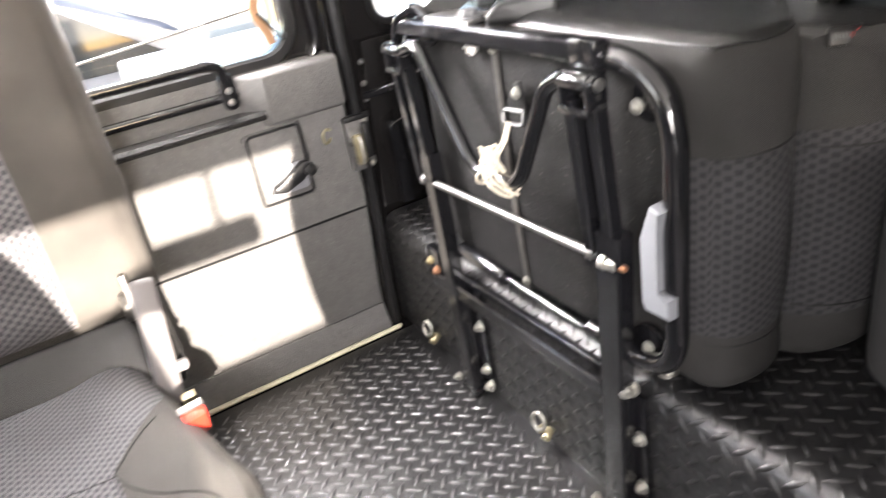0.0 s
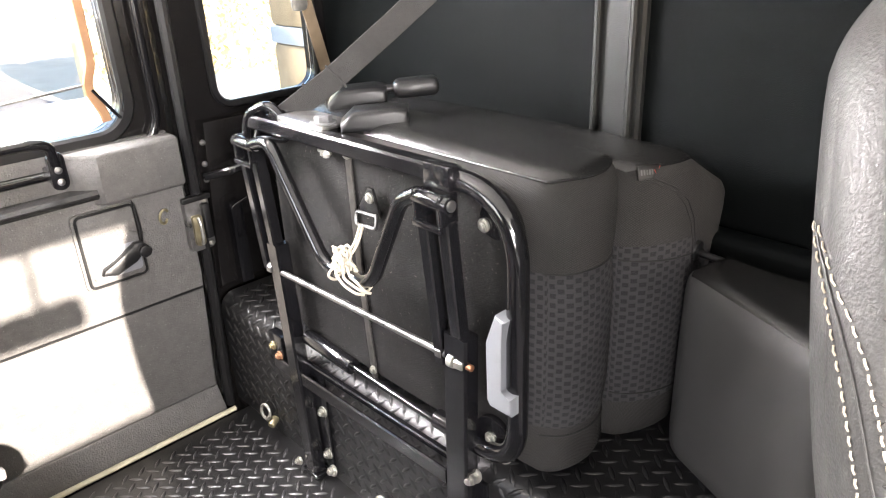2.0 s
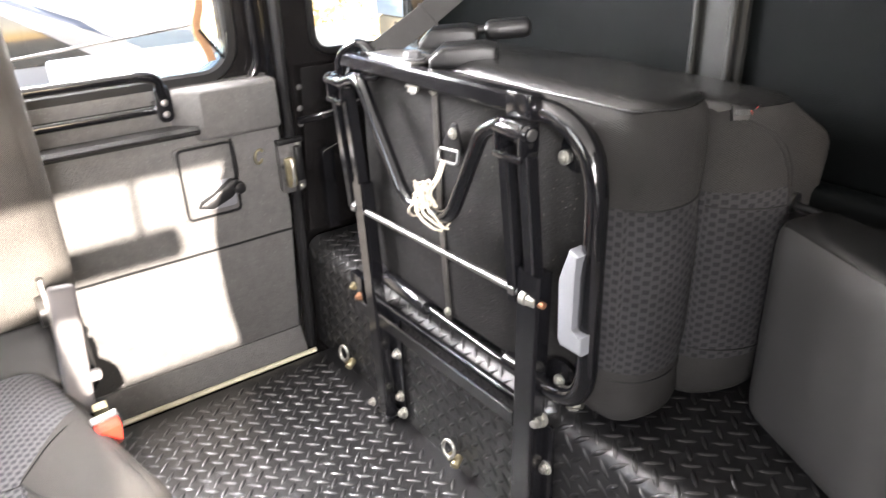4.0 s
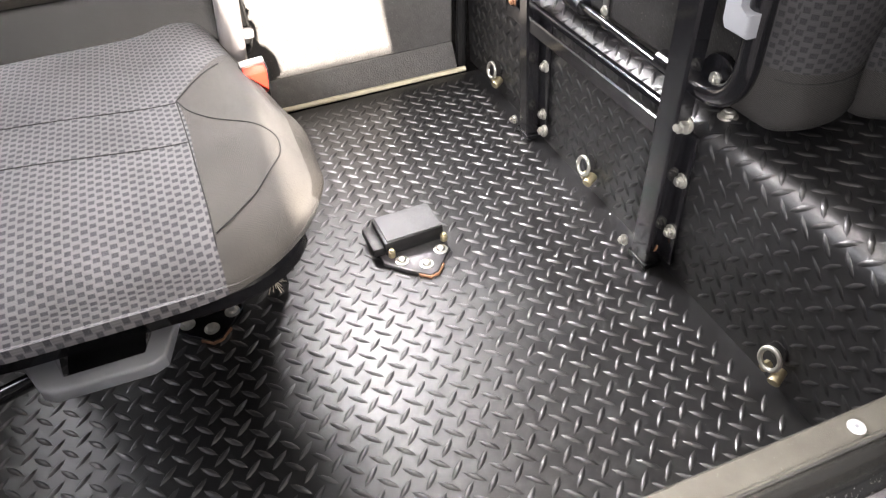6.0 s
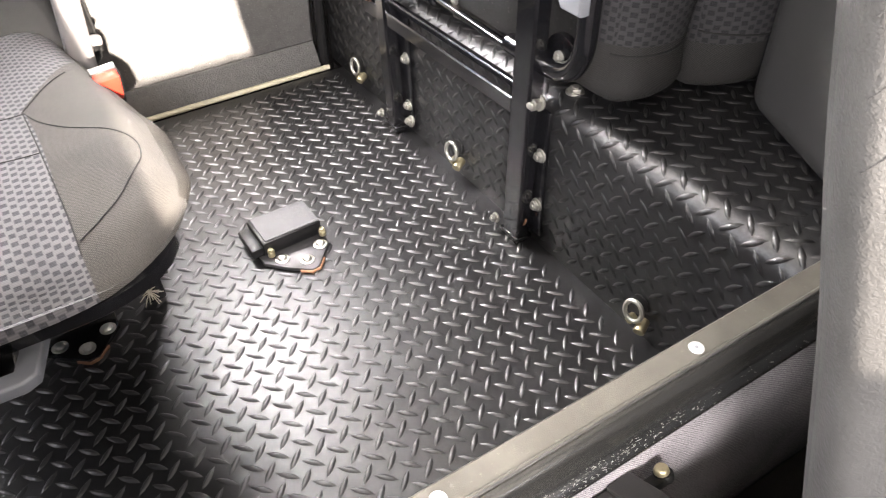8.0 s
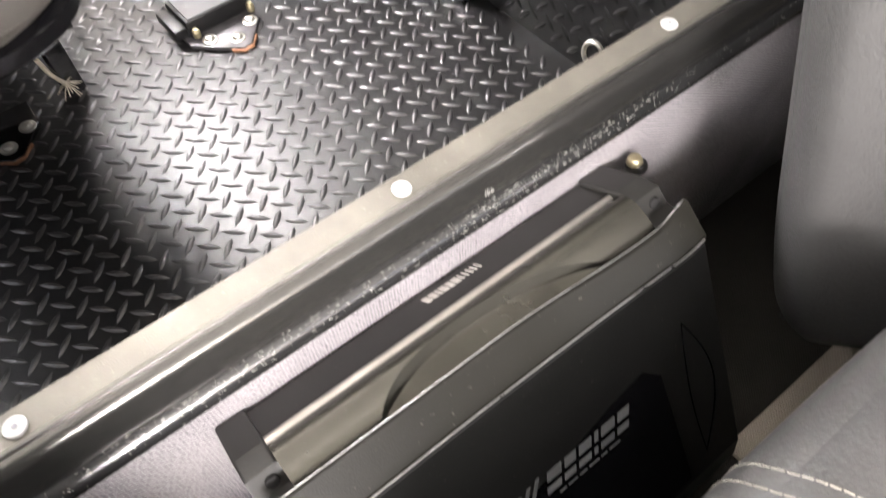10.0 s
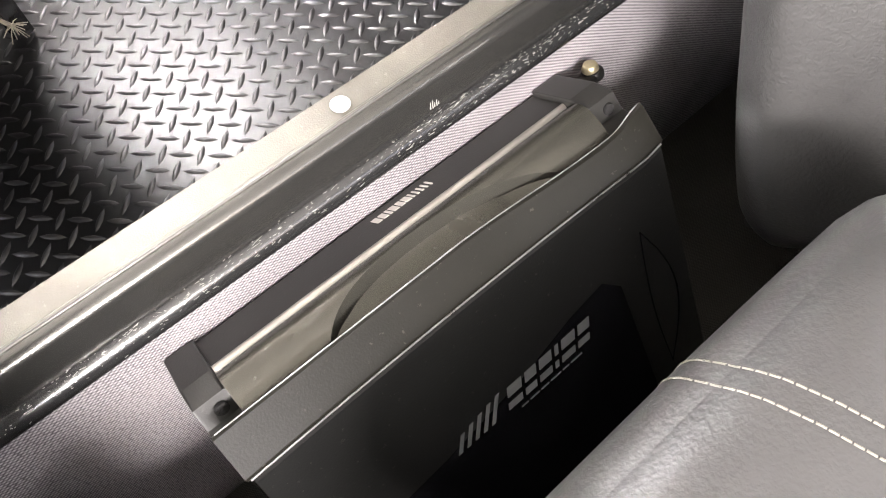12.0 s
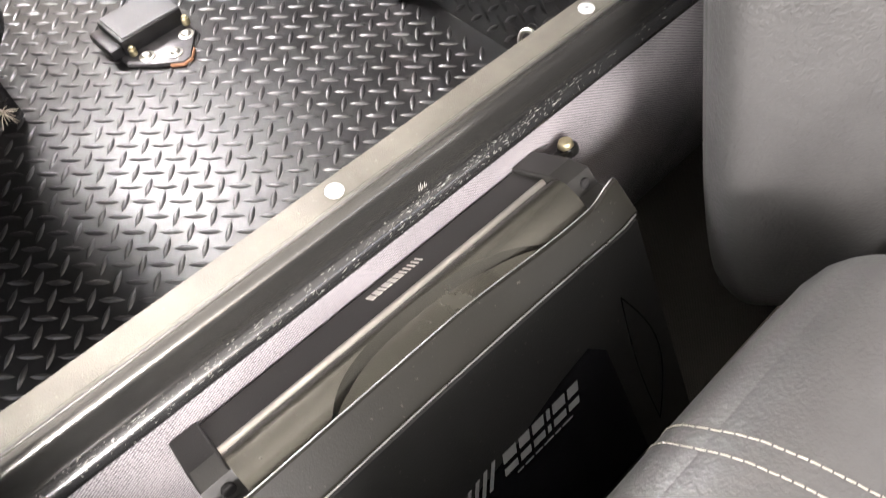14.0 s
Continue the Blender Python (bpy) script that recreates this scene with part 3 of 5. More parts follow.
bm = box(bmesh.new(), (SIDE - 0.045, 0.02, 0.26), (SIDE - 0.004, 1.12, 0.512), 0.012, 3)
part("pad", bm, PANELVINYL, ledge)

# ---- rubber mat and wheel boxes ----
mat_thing = thing("rubber_floor_mat", (0, 0.55, 0), "black diamond-tread rubber mat covering the load floor", "floor mat")
bm = box(bmesh.new(), (-0.466, 0.002, -0.004), (0.466, 1.092, 0.0), 0.0008, 1)
part("sheet", bm, RUBBER, mat_thing)
tread("tread_pattern", lambda u, v: (Vector((u, v, 0)), Vector((0, 0, 1))), (-0.445, 0.448), (0.016, 1.075), mat_thing, (0.404, 0.342),
      skip=lambda u, v: 0.10 < u < 0.21 and 0.585 < v < 0.655)

EDGE, TOP = 0.032, 0.241
ARC = EDGE * math.pi / 2


def box_skin(u, s):
    """Point and outward normal of the mat that wraps the wheel box: u up the wall, over the rounded edge and across the top."""
    if u < TOP - EDGE:
        return Vector((s * 0.4625, 0, u)), Vector((-s, 0, 0))
    if u < TOP - EDGE + ARC:
        a = (u - TOP + EDGE) / EDGE
        return Vector((s * (0.4625 + EDGE - EDGE * math.cos(a)), 0, TOP - EDGE + EDGE * math.sin(a))), Vector((-s * math.cos(a), 0, math.sin(a)))
    return Vector((s * (0.4625 + EDGE + u - TOP + EDGE - ARC), 0, TOP)), Vector((0, 0, 1))


for s, nm in ((1, "wheel_box"), (-1, "wheel_box")):
    wb = thing(nm, (s * 0.63, 0.55, 0), "wheel box wrapped in black diamond-tread rubber matting", "wheel box", "wheel boxes")
    line = [box_skin(u, s)[0] for u in [0.0, TOP - EDGE] + [TOP - EDGE + ARC * k / 6 for k in range(1, 7)]] + [Vector((s * (SIDE - 0.003), 0, TOP)), Vector((s * (SIDE - 0.003), 0, 0))]
    bm = prism(bmesh.new(), [(p.x, p.z) for p in line], at(0, 0.004, 0, FACE_Y), 1.135)
    part("cover", bm, WORNRUBBER, wb)

    def skin(u, v, s=s):
        p, nrm = box_skin(u, s)
        return Vector((p.x, v, p.z)), nrm

    tread("tread_pattern", skin, (0.014, 0.52), (0.02, 1.12), wb, (0.004, 0.335), rubber=WORNRUBBER)


def tie_ring(y):
    """A lashing ring on a bolted pad, hanging a little away from the wheel box wall."""
    t = thing("lashing_ring", (0.4600, y, 0.03), "zinc-plated lashing ring bolted to the wheel box wall", "lashing ring", "lashing rings")
    bm = cyl(bmesh.new(), (0.4612, y + 0.002, 0.052), (0.4585, y + 0.002, 0.052), 0.013, 24, bevel=0.0012)
    part("backing_plate", bm, PLASTIC, t, "round black backing plate")
    bm = cyl(bmesh.new(), (0.4570, y - 0.012, 0.036), (0.4400, y - 0.020, 0.030), 0.0075, 14, bevel=0.0012)
    cyl(bm, (0.4570, y + 0.004, 0.030), (0.4450, y + 0.004, 0.028), 0.006, 6, bevel=0.001)
    part("swivel", bm, BRASS, t, "yellow passivated swivel")
    bm = bmesh.new()
    mid = Vector((0.442, y - 0.004, 0.054))
    n = Vector((0.95, 0.15, -0.10)).normalized()
    a = Vector((0.1, 0, 1)).cross(n).normalized()
    b = n.cross(a)
    tube(bm, [mid + a * (0.0125 * math.cos(2 * math.pi * k / 28)) + b * (0.0150 * math.sin(2 * math.pi * k / 28)) for k in range(28)], 0.0030, n, 10, True)
    part("ring", bm, ZINC, t)
    return t


for y in (0.216, 0.636, 0.984):
    tie_ring(y)

# ---- back door ----
door = thing("door_back", (0, 1.15, 0.0), "grey vinyl-trimmed back door with a black grab handle", "door", kind="structure")
bm = bmesh.new()
prism(bm, [(-0.44, 0.006), (0.418, 0.006), (0.424, 0.02), (0.438, 0.30), (0.440, 0.497), (-0.44, 0.497)], at(0, 1.140, 0, FACE_Y), 0.03, 0.006, 3)
part("lower_card", bm, DOORCARD, door)
bm = prism(bmesh.new(), [(1.1095, 0.0005), (1.1390, 0.0005), (1.1390, 0.052), (1.1340, 0.052), (1.1095, 0.010)], at(-0.44, 0, 0, FACE_X), 0.862, 0.002)
part("card_foot", bm, DOORCARD, door)
bm = box(bmesh.new(), (-0.44, 1.142, 0.268), (0.436, 1.1385, 0.2725), 0.0)
part("card_joint", bm, PLASTIC, door)
bm = prism(bmesh.new(), [(-0.44, 0.497), (0.442, 0.497), (0.443, 0.55), (0.436, 0.572), (-0.44, 0.572)], at(0, 1.168, 0, FACE_Y), 0.012, 0.002)
part("upper_card", bm, DOORCARD, door)
bm = prism(bmesh.new(), [(0.250, 1.172), (0.298, 1.126), (0.436, 1.126), (0.441, 1.134), (0.441, 1.172)], Matrix.Translation((0, 0, 0.478)), 0.092, 0.009, 3)
part("corner_block", bm, DOORCARD, door)
bm = sweep(bmesh.new(), [(-0.44, 1.150, 0.500), (0.290, 1.150, 0.500)], slab_profile(0.046, 0.016, 0.006), (0, 0, 1))
part("shelf", bm, VINYL, door)
# window: opening, seal and pane
bm = wall_with_holes(bmesh.new(), at(0, 1.180, 0, FACE_Y), -0.447, 0.0, 0.447, 1.12, [rounded_outline(-0.375, 0.588, 0.375, 1.09, 0.055)], 0.035)
part("door_shell", bm, BODY, door)
bm = bmesh.new()
sweep(bm, [(x, 1.176, z) for x, z in rounded_outline(-0.385, 0.578, 0.385, 1.10, 0.06, 8)], slab_profile(0.024, 0.014, 0.005), (0, 1, 0), True)
part("window_seal", bm, PLASTIC, door)
bm = bmesh.new()
sweep(bm, [(x, 1.170, z) for x, z in rounded_outline(-0.435, 0.540, 0.425, 1.125, 0.07, 8)], ring_profile(0.009, 10), (0, 1, 0), True)
part("door_seal", bm, GLOSS, door)
bm = prism(bmesh.new(), rounded_outline(-0.374, 0.589, 0.374, 1.089, 0.054), at(0, 1.196, 0, FACE_Y), 0.004)
part("pane", bm, GLASS, door).visible_shadow = False
# window fittings: bent bracket arm, wiper rail
bm = sweep(bmesh.new(), fillet([(0.345, 1.186, 1.02), (0.345, 1.186, 0.70), (0.327, 1.182, 0.665), (0.345, 1.180, 0.62), (0.347, 1.180, 0.605)], 0.02), slab_profile(0.016, 0.005, 0.002), (0, 1, 0))
part("window_stay", bm, TAN, door, "orange-tan painted window stay")
bm = tube(bmesh.new(), fillet([(0.334, 1.178, 0.66), (0.352, 1.172, 0.63), (0.372, 1.172, 0.60), (0.380, 1.172, 0.66)], 0.02), 0.003, (0, 1, 0), 8)
part("cable", bm, GLOSS, door)
bm = sweep(bmesh.new(), [(-0.37, 1.192, 0.615), (0.10, 1.192, 0.650), (0.335, 1.190, 0.668)], slab_profile(0.004, 0.006, 0.001), (0, 1, 0))
part("wiper_rail", bm, STEEL, door)
# grab handle
bm = tube(bmesh.new(), fillet([(-0.30, 1.150, 0.545), (-0.30, 1.112, 0.60), (-0.28, 1.100, 0.612), (0.206, 1.100, 0.610), (0.230, 1.103, 0.602), (0.234, 1.112, 0.57)], 0.018, 6), 0.0085, (0, 1, 0.2), 12)
handle = part("grab_handle", bm, GLOSS, door, "glossy black tubular grab handle")
bm = prism(bmesh.new(), rounded_outline(0.222, 0.530, 0.247, 0.590, 0.010), at(0, 1.106, 0, FACE_Y), 0.010, 0.002)
box(bm, (0.227, 1.114, 0.534), (0.242, 1.170, 0.556), 0.003)
part("handle_foot", bm, GLOSS, handle)
for z in (0.543, 0.562):
    bolt("bolt", (0.2345, 1.1055, z), (0, -1, 0), 0.0042, handle, STEEL, 0.004)
# lock release
bm = prism(bmesh.new(), rounded_outline(0.236, 0.334, 0.346, 0.474, 0.010), at(0, 1.1345, 0, FACE_Y), 0.008, 0.003)
bezel = part("release_bezel", bm, DOORCARD, door)
bm = prism(bmesh.new(), rounded_outline(0.250, 0.346, 0.336, 0.424, 0.012), at(0, 1.1325, 0, FACE_Y), 0.006, 0.002)
part("release_cup", bm, DOORCARD, bezel)
bm = sweep(bmesh.new(), [(x, 1.1335, z) for x, z in rounded_outline(0.243, 0.340, 0.340, 0.470, 0.009)], slab_profile(0.005, 0.004, 0.001), (0, 1, 0), True)
part("bezel_rim", bm, PLASTIC, bezel, "black rim round the release")
bm = prism(bmesh.new(), rounded_outline(0.262, 0.352, 0.334, 0.404, 0.006), at(0, 1.1305, 0, FACE_Y), 0.003, 0.0008)
part("release_plate", bm, GREYPLASTIC, bezel, "pale grey backing plate of the lever")
bm = prism(bmesh.new(), [(0.262, 0.362), (0.285, 0.356), (0.322, 0.370), (0.338, 0.384), (0.340, 0.402), (0.326, 0.404), (0.290, 0.382), (0.266, 0.372)], at(0, 1.118, 0, FACE_Y), 0.016, 0.003)
cyl(bm, (0.338, 1.135, 0.386), (0.338, 1.112, 0.386), 0.011, 14, bevel=0.002)
part("release_lever", bm, PLASTIC, bezel, "black paddle lever")
bm = sweep(bmesh.new(), fillet([(0.340, 1.136, 0.472), (0.340, 1.126, 0.462), (0.340, 1.122, 0.420), (0.340, 1.132, 0.398)], 0.008), slab_profile(0.010, 0.003, 0.001), (1, 0, 0))
part("release_link", bm, PLASTIC, bezel)
bm = tube(bmesh.new(), [(0.387 + 0.009 * math.cos(radians(a)), 1.132 - 0.008 * math.sin(radians(a * 0.6 + 20)), 0.432 + 0.014 * math.sin(radians(a))) for a in range(40, 330, 15)], 0.0024, (0, 1, 0), 8)
part("coat_hook", bm, BRASS, door)
# latch at the door's edge
bm = prism(bmesh.new(), rounded_outline(0.424, 0.350, 0.470, 0.452, 0.006), at(0, 1.124, 0, FACE_Y), 0.022, 0.003)
latch = part("door_latch", bm, STEEL, door, "worn steel door latch")
bm = prism(bmesh.new(), rounded_outline(0.432, 0.362, 0.450, 0.420, 0.004), at(0, 1.116, 0, FACE_Y), 0.010, 0.002)
part("latch_bolt", bm, BRASS, latch, "yellow passivated latch bolt")
bm = tube(bmesh.new(), fillet([(0.441, 1.112, 0.366), (0.441, 1.106, 0.378), (0.441, 1.106, 0.408), (0.441, 1.112, 0.418)], 0.008), 0.0035, (1, 0, 0), 8)
part("latch_loop", bm, ZINC, latch)
for z in (0.358, 0.444):
    bolt("bolt", (0.462, 1.1235, z), (0, -1, 0), 0.0035, latch, ZINC, 0.003)
bm = box(bmesh.new(), (0.452, 1.112, 0.372), (0.466, 1.126, 0.440), 0.003)
box(bm, (0.420, 1.118, 0.446), (0.474, 1.130, 0.456), 0.002)
part("latch_cover", bm, PLASTIC, latch)

# rubber strip at the floor end and the door post's bead
strip = thing("sill_strip", (0, 1.095, 0.0), "cream painted metal strip along the door sill", "sill strip")
bm = sweep(bmesh.new(), [(-0.45, 1.101, 0.004), (0.436, 1.101, 0.004)], slab_profile(0.011, 0.009, 0.003), (0, 0, 1))
part("strip", bm, CREAM, strip)
post = thing("door_seal_post", (0.455, 1.14, 0.0), "black rubber door seal on the door post", "door seal")
bm = sweep(bmesh.new(), fillet([(0.436, 1.124, 0.004), (0.452, 1.132, 0.30), (0.458, 1.140, 0.56), (0.470, 1.150, ROOF - 0.01)], 0.1), slab_profile(0.018, 0.022, 0.006), (0, 1, 0))
part("bead", bm, PLASTIC, post)
corner = thing("corner_trim", (0.55, 1.1, 0.24), "glossy black body corner trim with a striker bracket", "corner trim")
bm = prism(bmesh.new(), [(0.478, 0.243), (0.78, 0.243), (0.78, 0.575), (0.500, 0.575)], at(0, 1.152, 0, FACE_Y), 0.016, 0.003)
part("panel", bm, BODY, corner)
bm = box(bmesh.new(), (0.512, 1.125, 0.252), (0.538, 1.150, 0.42), 0.004)
sweep(bm, fillet([(0.512, 1.120, 0.262), (0.512, 1.120, 0.415), (0.545, 1.120, 0.425)], 0.008), slab_profile(0.006, 0.004, 0.001), (0, 1, 0))
part("bracket", bm, GLOSS, corner)
bm = sweep(bmesh.new(), fillet([(0.480, 1.140, 0.480), (0.520, 1.100, 0.492), (0.590, 1.100, 0.505)], 0.01), slab_profile(0.012, 0.014, 0.003), (0, 0, 1))
part("striker_arm", bm, GLOSS, corner)
for z, x in ((0.47, 0.487), (0.50, 0.489), (0.54, 0.492)):
    bolt("bolt", (x, 1.151, z), (0, -1, 0), 0.004, corner, STEEL, 0.004)

# ---- bulkhead with its capping ----
tagged(make("wall_bulkhead", box(bmesh.new(), (-SIDE, -0.020, LOW), (SIDE, -0.004, 0.2835), 0.002), CARPET), "bulkhead panel faced in pale grey ribbed carpet", "bulkhead", kind="structure")
cap = thing("bulkhead_capping", (0, 0.0, 0.28), "satin dark metal capping on the bulkhead, scuffed along its lip", "capping")
line = [(0.0150, 0.290), (0.0155, 0.312), (0.0135, 0.3145), (-0.0035, 0.3145), (-0.0050, 0.3160), (-0.0072, 0.3160), (-0.0085, 0.3140), (-0.0085, 0.2960)]
bm = prism(bmesh.new(), line, at(-SIDE + 0.002, 0, 0, FACE_X), 2 * SIDE - 0.004)
part("plate", bm, CAPPING, cap, "satin grey-brown folded metal plate", 25)
line = [(-0.0090, 0.2900), (-0.0090, 0.3165)] + [(-0.0105 - 0.0060 * math.sin(radians(a)), 0.3105 + 0.0060 * math.cos(radians(a))) for a in range(0, 81, 10)] + [(-0.0178, 0.2960), (-0.0180, 0.2940), (-0.0180, 0.2890)]
bm = prism(bmesh.new(), line, at(-SIDE + 0.003, 0, 0, FACE_X), 2 * SIDE - 0.006)
part("fascia", bm, FASCIA, cap, "satin black folded front edge", 30)
# bead added to carry the highlight line along the plate's front edge
bm = sweep(bmesh.new(), [(-SIDE + 0.003, -0.0072, 0.3158), (SIDE - 0.003, -0.0072, 0.3158)], ring_profile(0.0011, 10), (0, 0, 1))
part("bead", bm, DULLSTEEL, cap, "thin steel bead added for the highlight along the fold")
bm = sweep(bmesh.new(), [(-SIDE + 0.003, -0.0176, 0.2850), (SIDE - 0.003, -0.0176, 0.2850)], ring_profile(0.0078, 16), (0, 0, 1))
part("lip", bm, LIPRUBBER, cap, "glossy black rubber lip, scuffed white")
random.seed(4)
bm = bmesh.new()
for k in range(620):
    x = random.choice((random.uniform(-0.30, 0.45), random.gauss(0.075, 0.05), random.gauss(0.15, 0.05), random.gauss(-0.09, 0.05)))
    a = radians(random.choice((random.gauss(122, 9), random.gauss(105, 9), random.gauss(150, 10))))
    p = Vector((x, -0.0176 + 0.0078 * math.cos(a), 0.2850 + 0.0078 * math.sin(a)))
    obox(bm, Matrix.Translation(p) @ pose(0, 0, 0, math.degrees(a) - 90, 0, random.gauss(0, 12)), (random.expovariate(1 / 0.0011) + 0.0003, random.uniform(0.00010, 0.00030), 0.00015))
tagged(part("scuff", bm, SCUFF, cap, "pale scuffs on the lip"), kind="stuff")
bm = bmesh.new()
for k in range(5):
    x = 0.082 + 0.0014 * k
    cyl(bm, (x, -0.0179 - 0.0003 * (k % 2), 0.2965), (x + 0.0012, -0.0160, 0.3075 - 0.001 * k), 0.0003, 5)
tagged(part("scratch", bm, SCUFF, cap, "pale scratches on the fascia"), kind="stuff")
for x in (-0.169, 0.041, 0.251, 0.461, 0.671, -0.379, -0.589):
    bm = cyl(bmesh.new(), (x, 0.0035, 0.3146), (x, 0.0035, 0.3160), 0.0056, 22, bevel=0.0007)
    rivet = part("rivet_cap", bm, WHITECAP, cap, "white plastic rivet cap")
    bm = cyl(bmesh.new(), (x, 0.0035, 0.3159), (x, 0.0035, 0.3163), 0.0014, 14)
    part("pin", bm, GREYPLASTIC, rivet)

# ---- folded seat against the side ----
seat = thing("folding_seat", (0.50, 0.6, 0.24), "jump seat folded up on its black steel frame, shade put into its cloth colour", "seat", "jump seats")
# underside board and the bent outer frame
bm = prism(bmesh.new(), rounded_outline(0.372, 0.285, 0.860, 0.628, 0.05), at(0.468, 0, 0, FACE_X), 0.010, 0.002)
part("base_board", bm, BOARD, seat, "black fibre board under the cushion")
FX = 0.452
bm = bmesh.new()
sweep(bm, fillet([(FX, 0.850, 0.634), (FX, 0.362, 0.634), (FX, 0.362, 0.290), (FX, 0.500, 0.290)], 0.085, 9), ring_profile(0.0128, 14), (1, 0, 0))
frame_tube = part("frame_tube", bm, GLOSS, seat, "glossy black bent steel tube")
bm = sweep(bmesh.new(), [(0.445, 0.860, 0.636), (0.445, 0.445, 0.640)], slab_profile(0.021, 0.022, 0.003), (1, 0, 0))
part("top_rail", bm, GLOSS, seat)
bm = box(bmesh.new(), (0.4325, 0.442, 0.624), (0.4475, 0.482, 0.6525), 0.002)
part("rail_clip", bm, GLOSS, seat)
# legs with clevis hinges
for y, z, foot in ((0.463, 0.612, 0.456), (0.860, 0.604, 0.822)):
    bm = bmesh.new()
    for dy in (-0.016, 0.018):
        sweep(bm, [(0.434, y + dy, z - 0.020), (0.440, y + dy - 0.012, 0.400)], slab_profile(0.016, 0.018, 0.002), (1, 0, 0))
    sweep(bm, [(0.441, y - 0.024, 0.45), (0.444, foot, 0.012)], slab_profile(0.038 if foot < 0.6 else 0.030, 0.024, 0.003), (1, 0, 0))
    leg = part("leg", bm, GLOSS, seat)
    bm = bmesh.new()
    for dy in (-0.021, 0.019):
        box(bm, (0.417, y + dy - 0.003, z - 0.024), (0.444, y + dy + 0.003, z + 0.012), 0.0025)
    cyl(bm, (0.426, y - 0.030, z + 0.002), (0.426, y + 0.028, z + 0.002), 0.0095, 16, bevel=0.002)
    box(bm, (0.415, y - 0.024, z - 0.030), (0.421, y + 0.022, z - 0.022), 0.002)
    hinge = part("hinge", bm, GLOSS, leg, "black clevis hinge")
    bm = cyl(bmesh.new(), (0.426, y - 0.033, z + 0.002), (0.426, y - 0.030, z + 0.002), 0.0065, 14, bevel=0.0008)
    part("pin", bm, STEEL, leg)
    bm = bmesh.new()
    box(bm, (0.430, foot - 0.020, 0.002), (0.459, foot + 0.022, 0.012), 0.002)
    box(bm, (0.455, foot - 0.040, 0.020), (0.461, foot + 0.018, 0.225), 0.002)
    part("foot_plate", bm, GLOSS, leg)
    bolt("bolt", (0.4545, foot - 0.031, 0.158 if foot < 0.6 else 0.146), (-1, 0, 0), 0.0075, leg)
    bolt("bolt", (0.4545, foot - 0.031, 0.075 if foot < 0.6 else 0.057), (-1, 0, 0), 0.0075, leg)
    bolt("bolt", (0.4445, foot - 0.012 if foot < 0.6 else foot - 0.055, 0.040), (-1, 0, 0.3), 0.0075, leg, RUST if foot < 0.6 else ZINC, 0.010)
    bolt("bolt", (0.430, foot + 0.032 if foot < 0.6 else foot + 0.03, 0.020), (-1, 0, 0.2), 0.006, leg)
bolt("bolt", (0.448, 0.432, 0.238), (-1, -0.3, 0.1), 0.009, seat, ZINC, 0.016, "large zinc nut on the leg")
bolt("bolt", (0.498, 0.420, 0.2415), (0, 0, 1), 0.009, seat, ZINC, 0.007)
bm = bmesh.new()
cyl(bm, (0.4325, 0.440, 0.4145), (0.4340, 0.427, 0.4145), 0.0082, 6, bevel=0.0012)
cyl(bm, (0.4320, 0.450, 0.4145), (0.4325, 0.441, 0.4145), 0.0092, 16, bevel=0.0012)
nut = part("pivot_nut", bm, ZINC, seat, "zinc pivot nut")
bm = cyl(bmesh.new(), (0.4340, 0.428, 0.4145), (0.4352, 0.416, 0.4142), 0.0042, 12, bevel=0.001)
part("pivot_thread", bm, COPPER, nut, "copper-coloured thread end")
# cross rods and rails
bm = tube(bmesh.new(), [(0.434, 0.860, 0.404), (0.436, 0.446, 0.415)], 0.0048, (0, 0, 1), 10)
cyl(bm, (0.434, 0.858, 0.404), (0.434, 0.846, 0.404), 0.0085, 6, bevel=0.001)
cyl(bm, (0.436, 0.474, 0.4143), (0.436, 0.464, 0.4146), 0.0085, 6, bevel=0.001)
part("cross_rod", bm, STEEL, seat, "bright steel cross rod")
bm = bmesh.new()
sweep(bm, fillet([(0.426, 0.842, 0.606), (0.426, 0.792, 0.622), (0.424, 0.682, 0.466), (0.422, 0.578, 0.472), (0.424, 0.512, 0.602), (0.426, 0.484, 0.616)], 0.030, 7), ring_profile(0.0095, 12), (1, 0, 0))
part("prop_strut", bm, GLOSS, seat, "bent black tubular prop")
bm = bmesh.new()
sweep(bm, [(0.437, 0.895, 0.209), (0.437, 0.470, 0.219)], slab_profile(0.006, 0.024, 0.002), (0, 0, 1))
part("lower_rail", bm, GLOSS, seat)
bm = sweep(bmesh.new(), [(0.455, 0.835, 0.228), (0.455, 0.475, 0.236)], slab_profile(0.010, 0.011, 0.002), (0, 0, 1))
part("inner_rail", bm, GLOSS, seat)
bm = cyl(bmesh.new(), (0.452, 0.802, 0.291), (0.452, 0.684, 0.286), 0.0125, 18, bevel=0.002)
cyl(bm, (0.452, 0.684, 0.286), (0.452, 0.470, 0.281), 0.0048, 10)
part("spring_damper", bm, GLOSS, seat)
bm = box(bmesh.new(), (0.440, 0.872, 0.205), (0.458, 0.915, 0.262), 0.003)
plate = part("tail_bracket", bm, GLOSS, seat)
bolt("bolt", (0.439, 0.882, 0.225), (-1, 0, 0), 0.006, plate, RUST, 0.006, "rusty bolt")
bolt("bolt", (0.439, 0.900, 0.238), (-1, 0, 0), 0.006, plate, BRASS, 0.006)
# retaining strap, its plate, ring and the knotted twine
bm = sweep(bmesh.new(), [(0.4650, 0.663, 0.622), (0.4650, 0.660, 0.45), (0.4650, 0.648, 0.266)], slab_profile(0.013, 0.003, 0.001), (1, 0, 0))
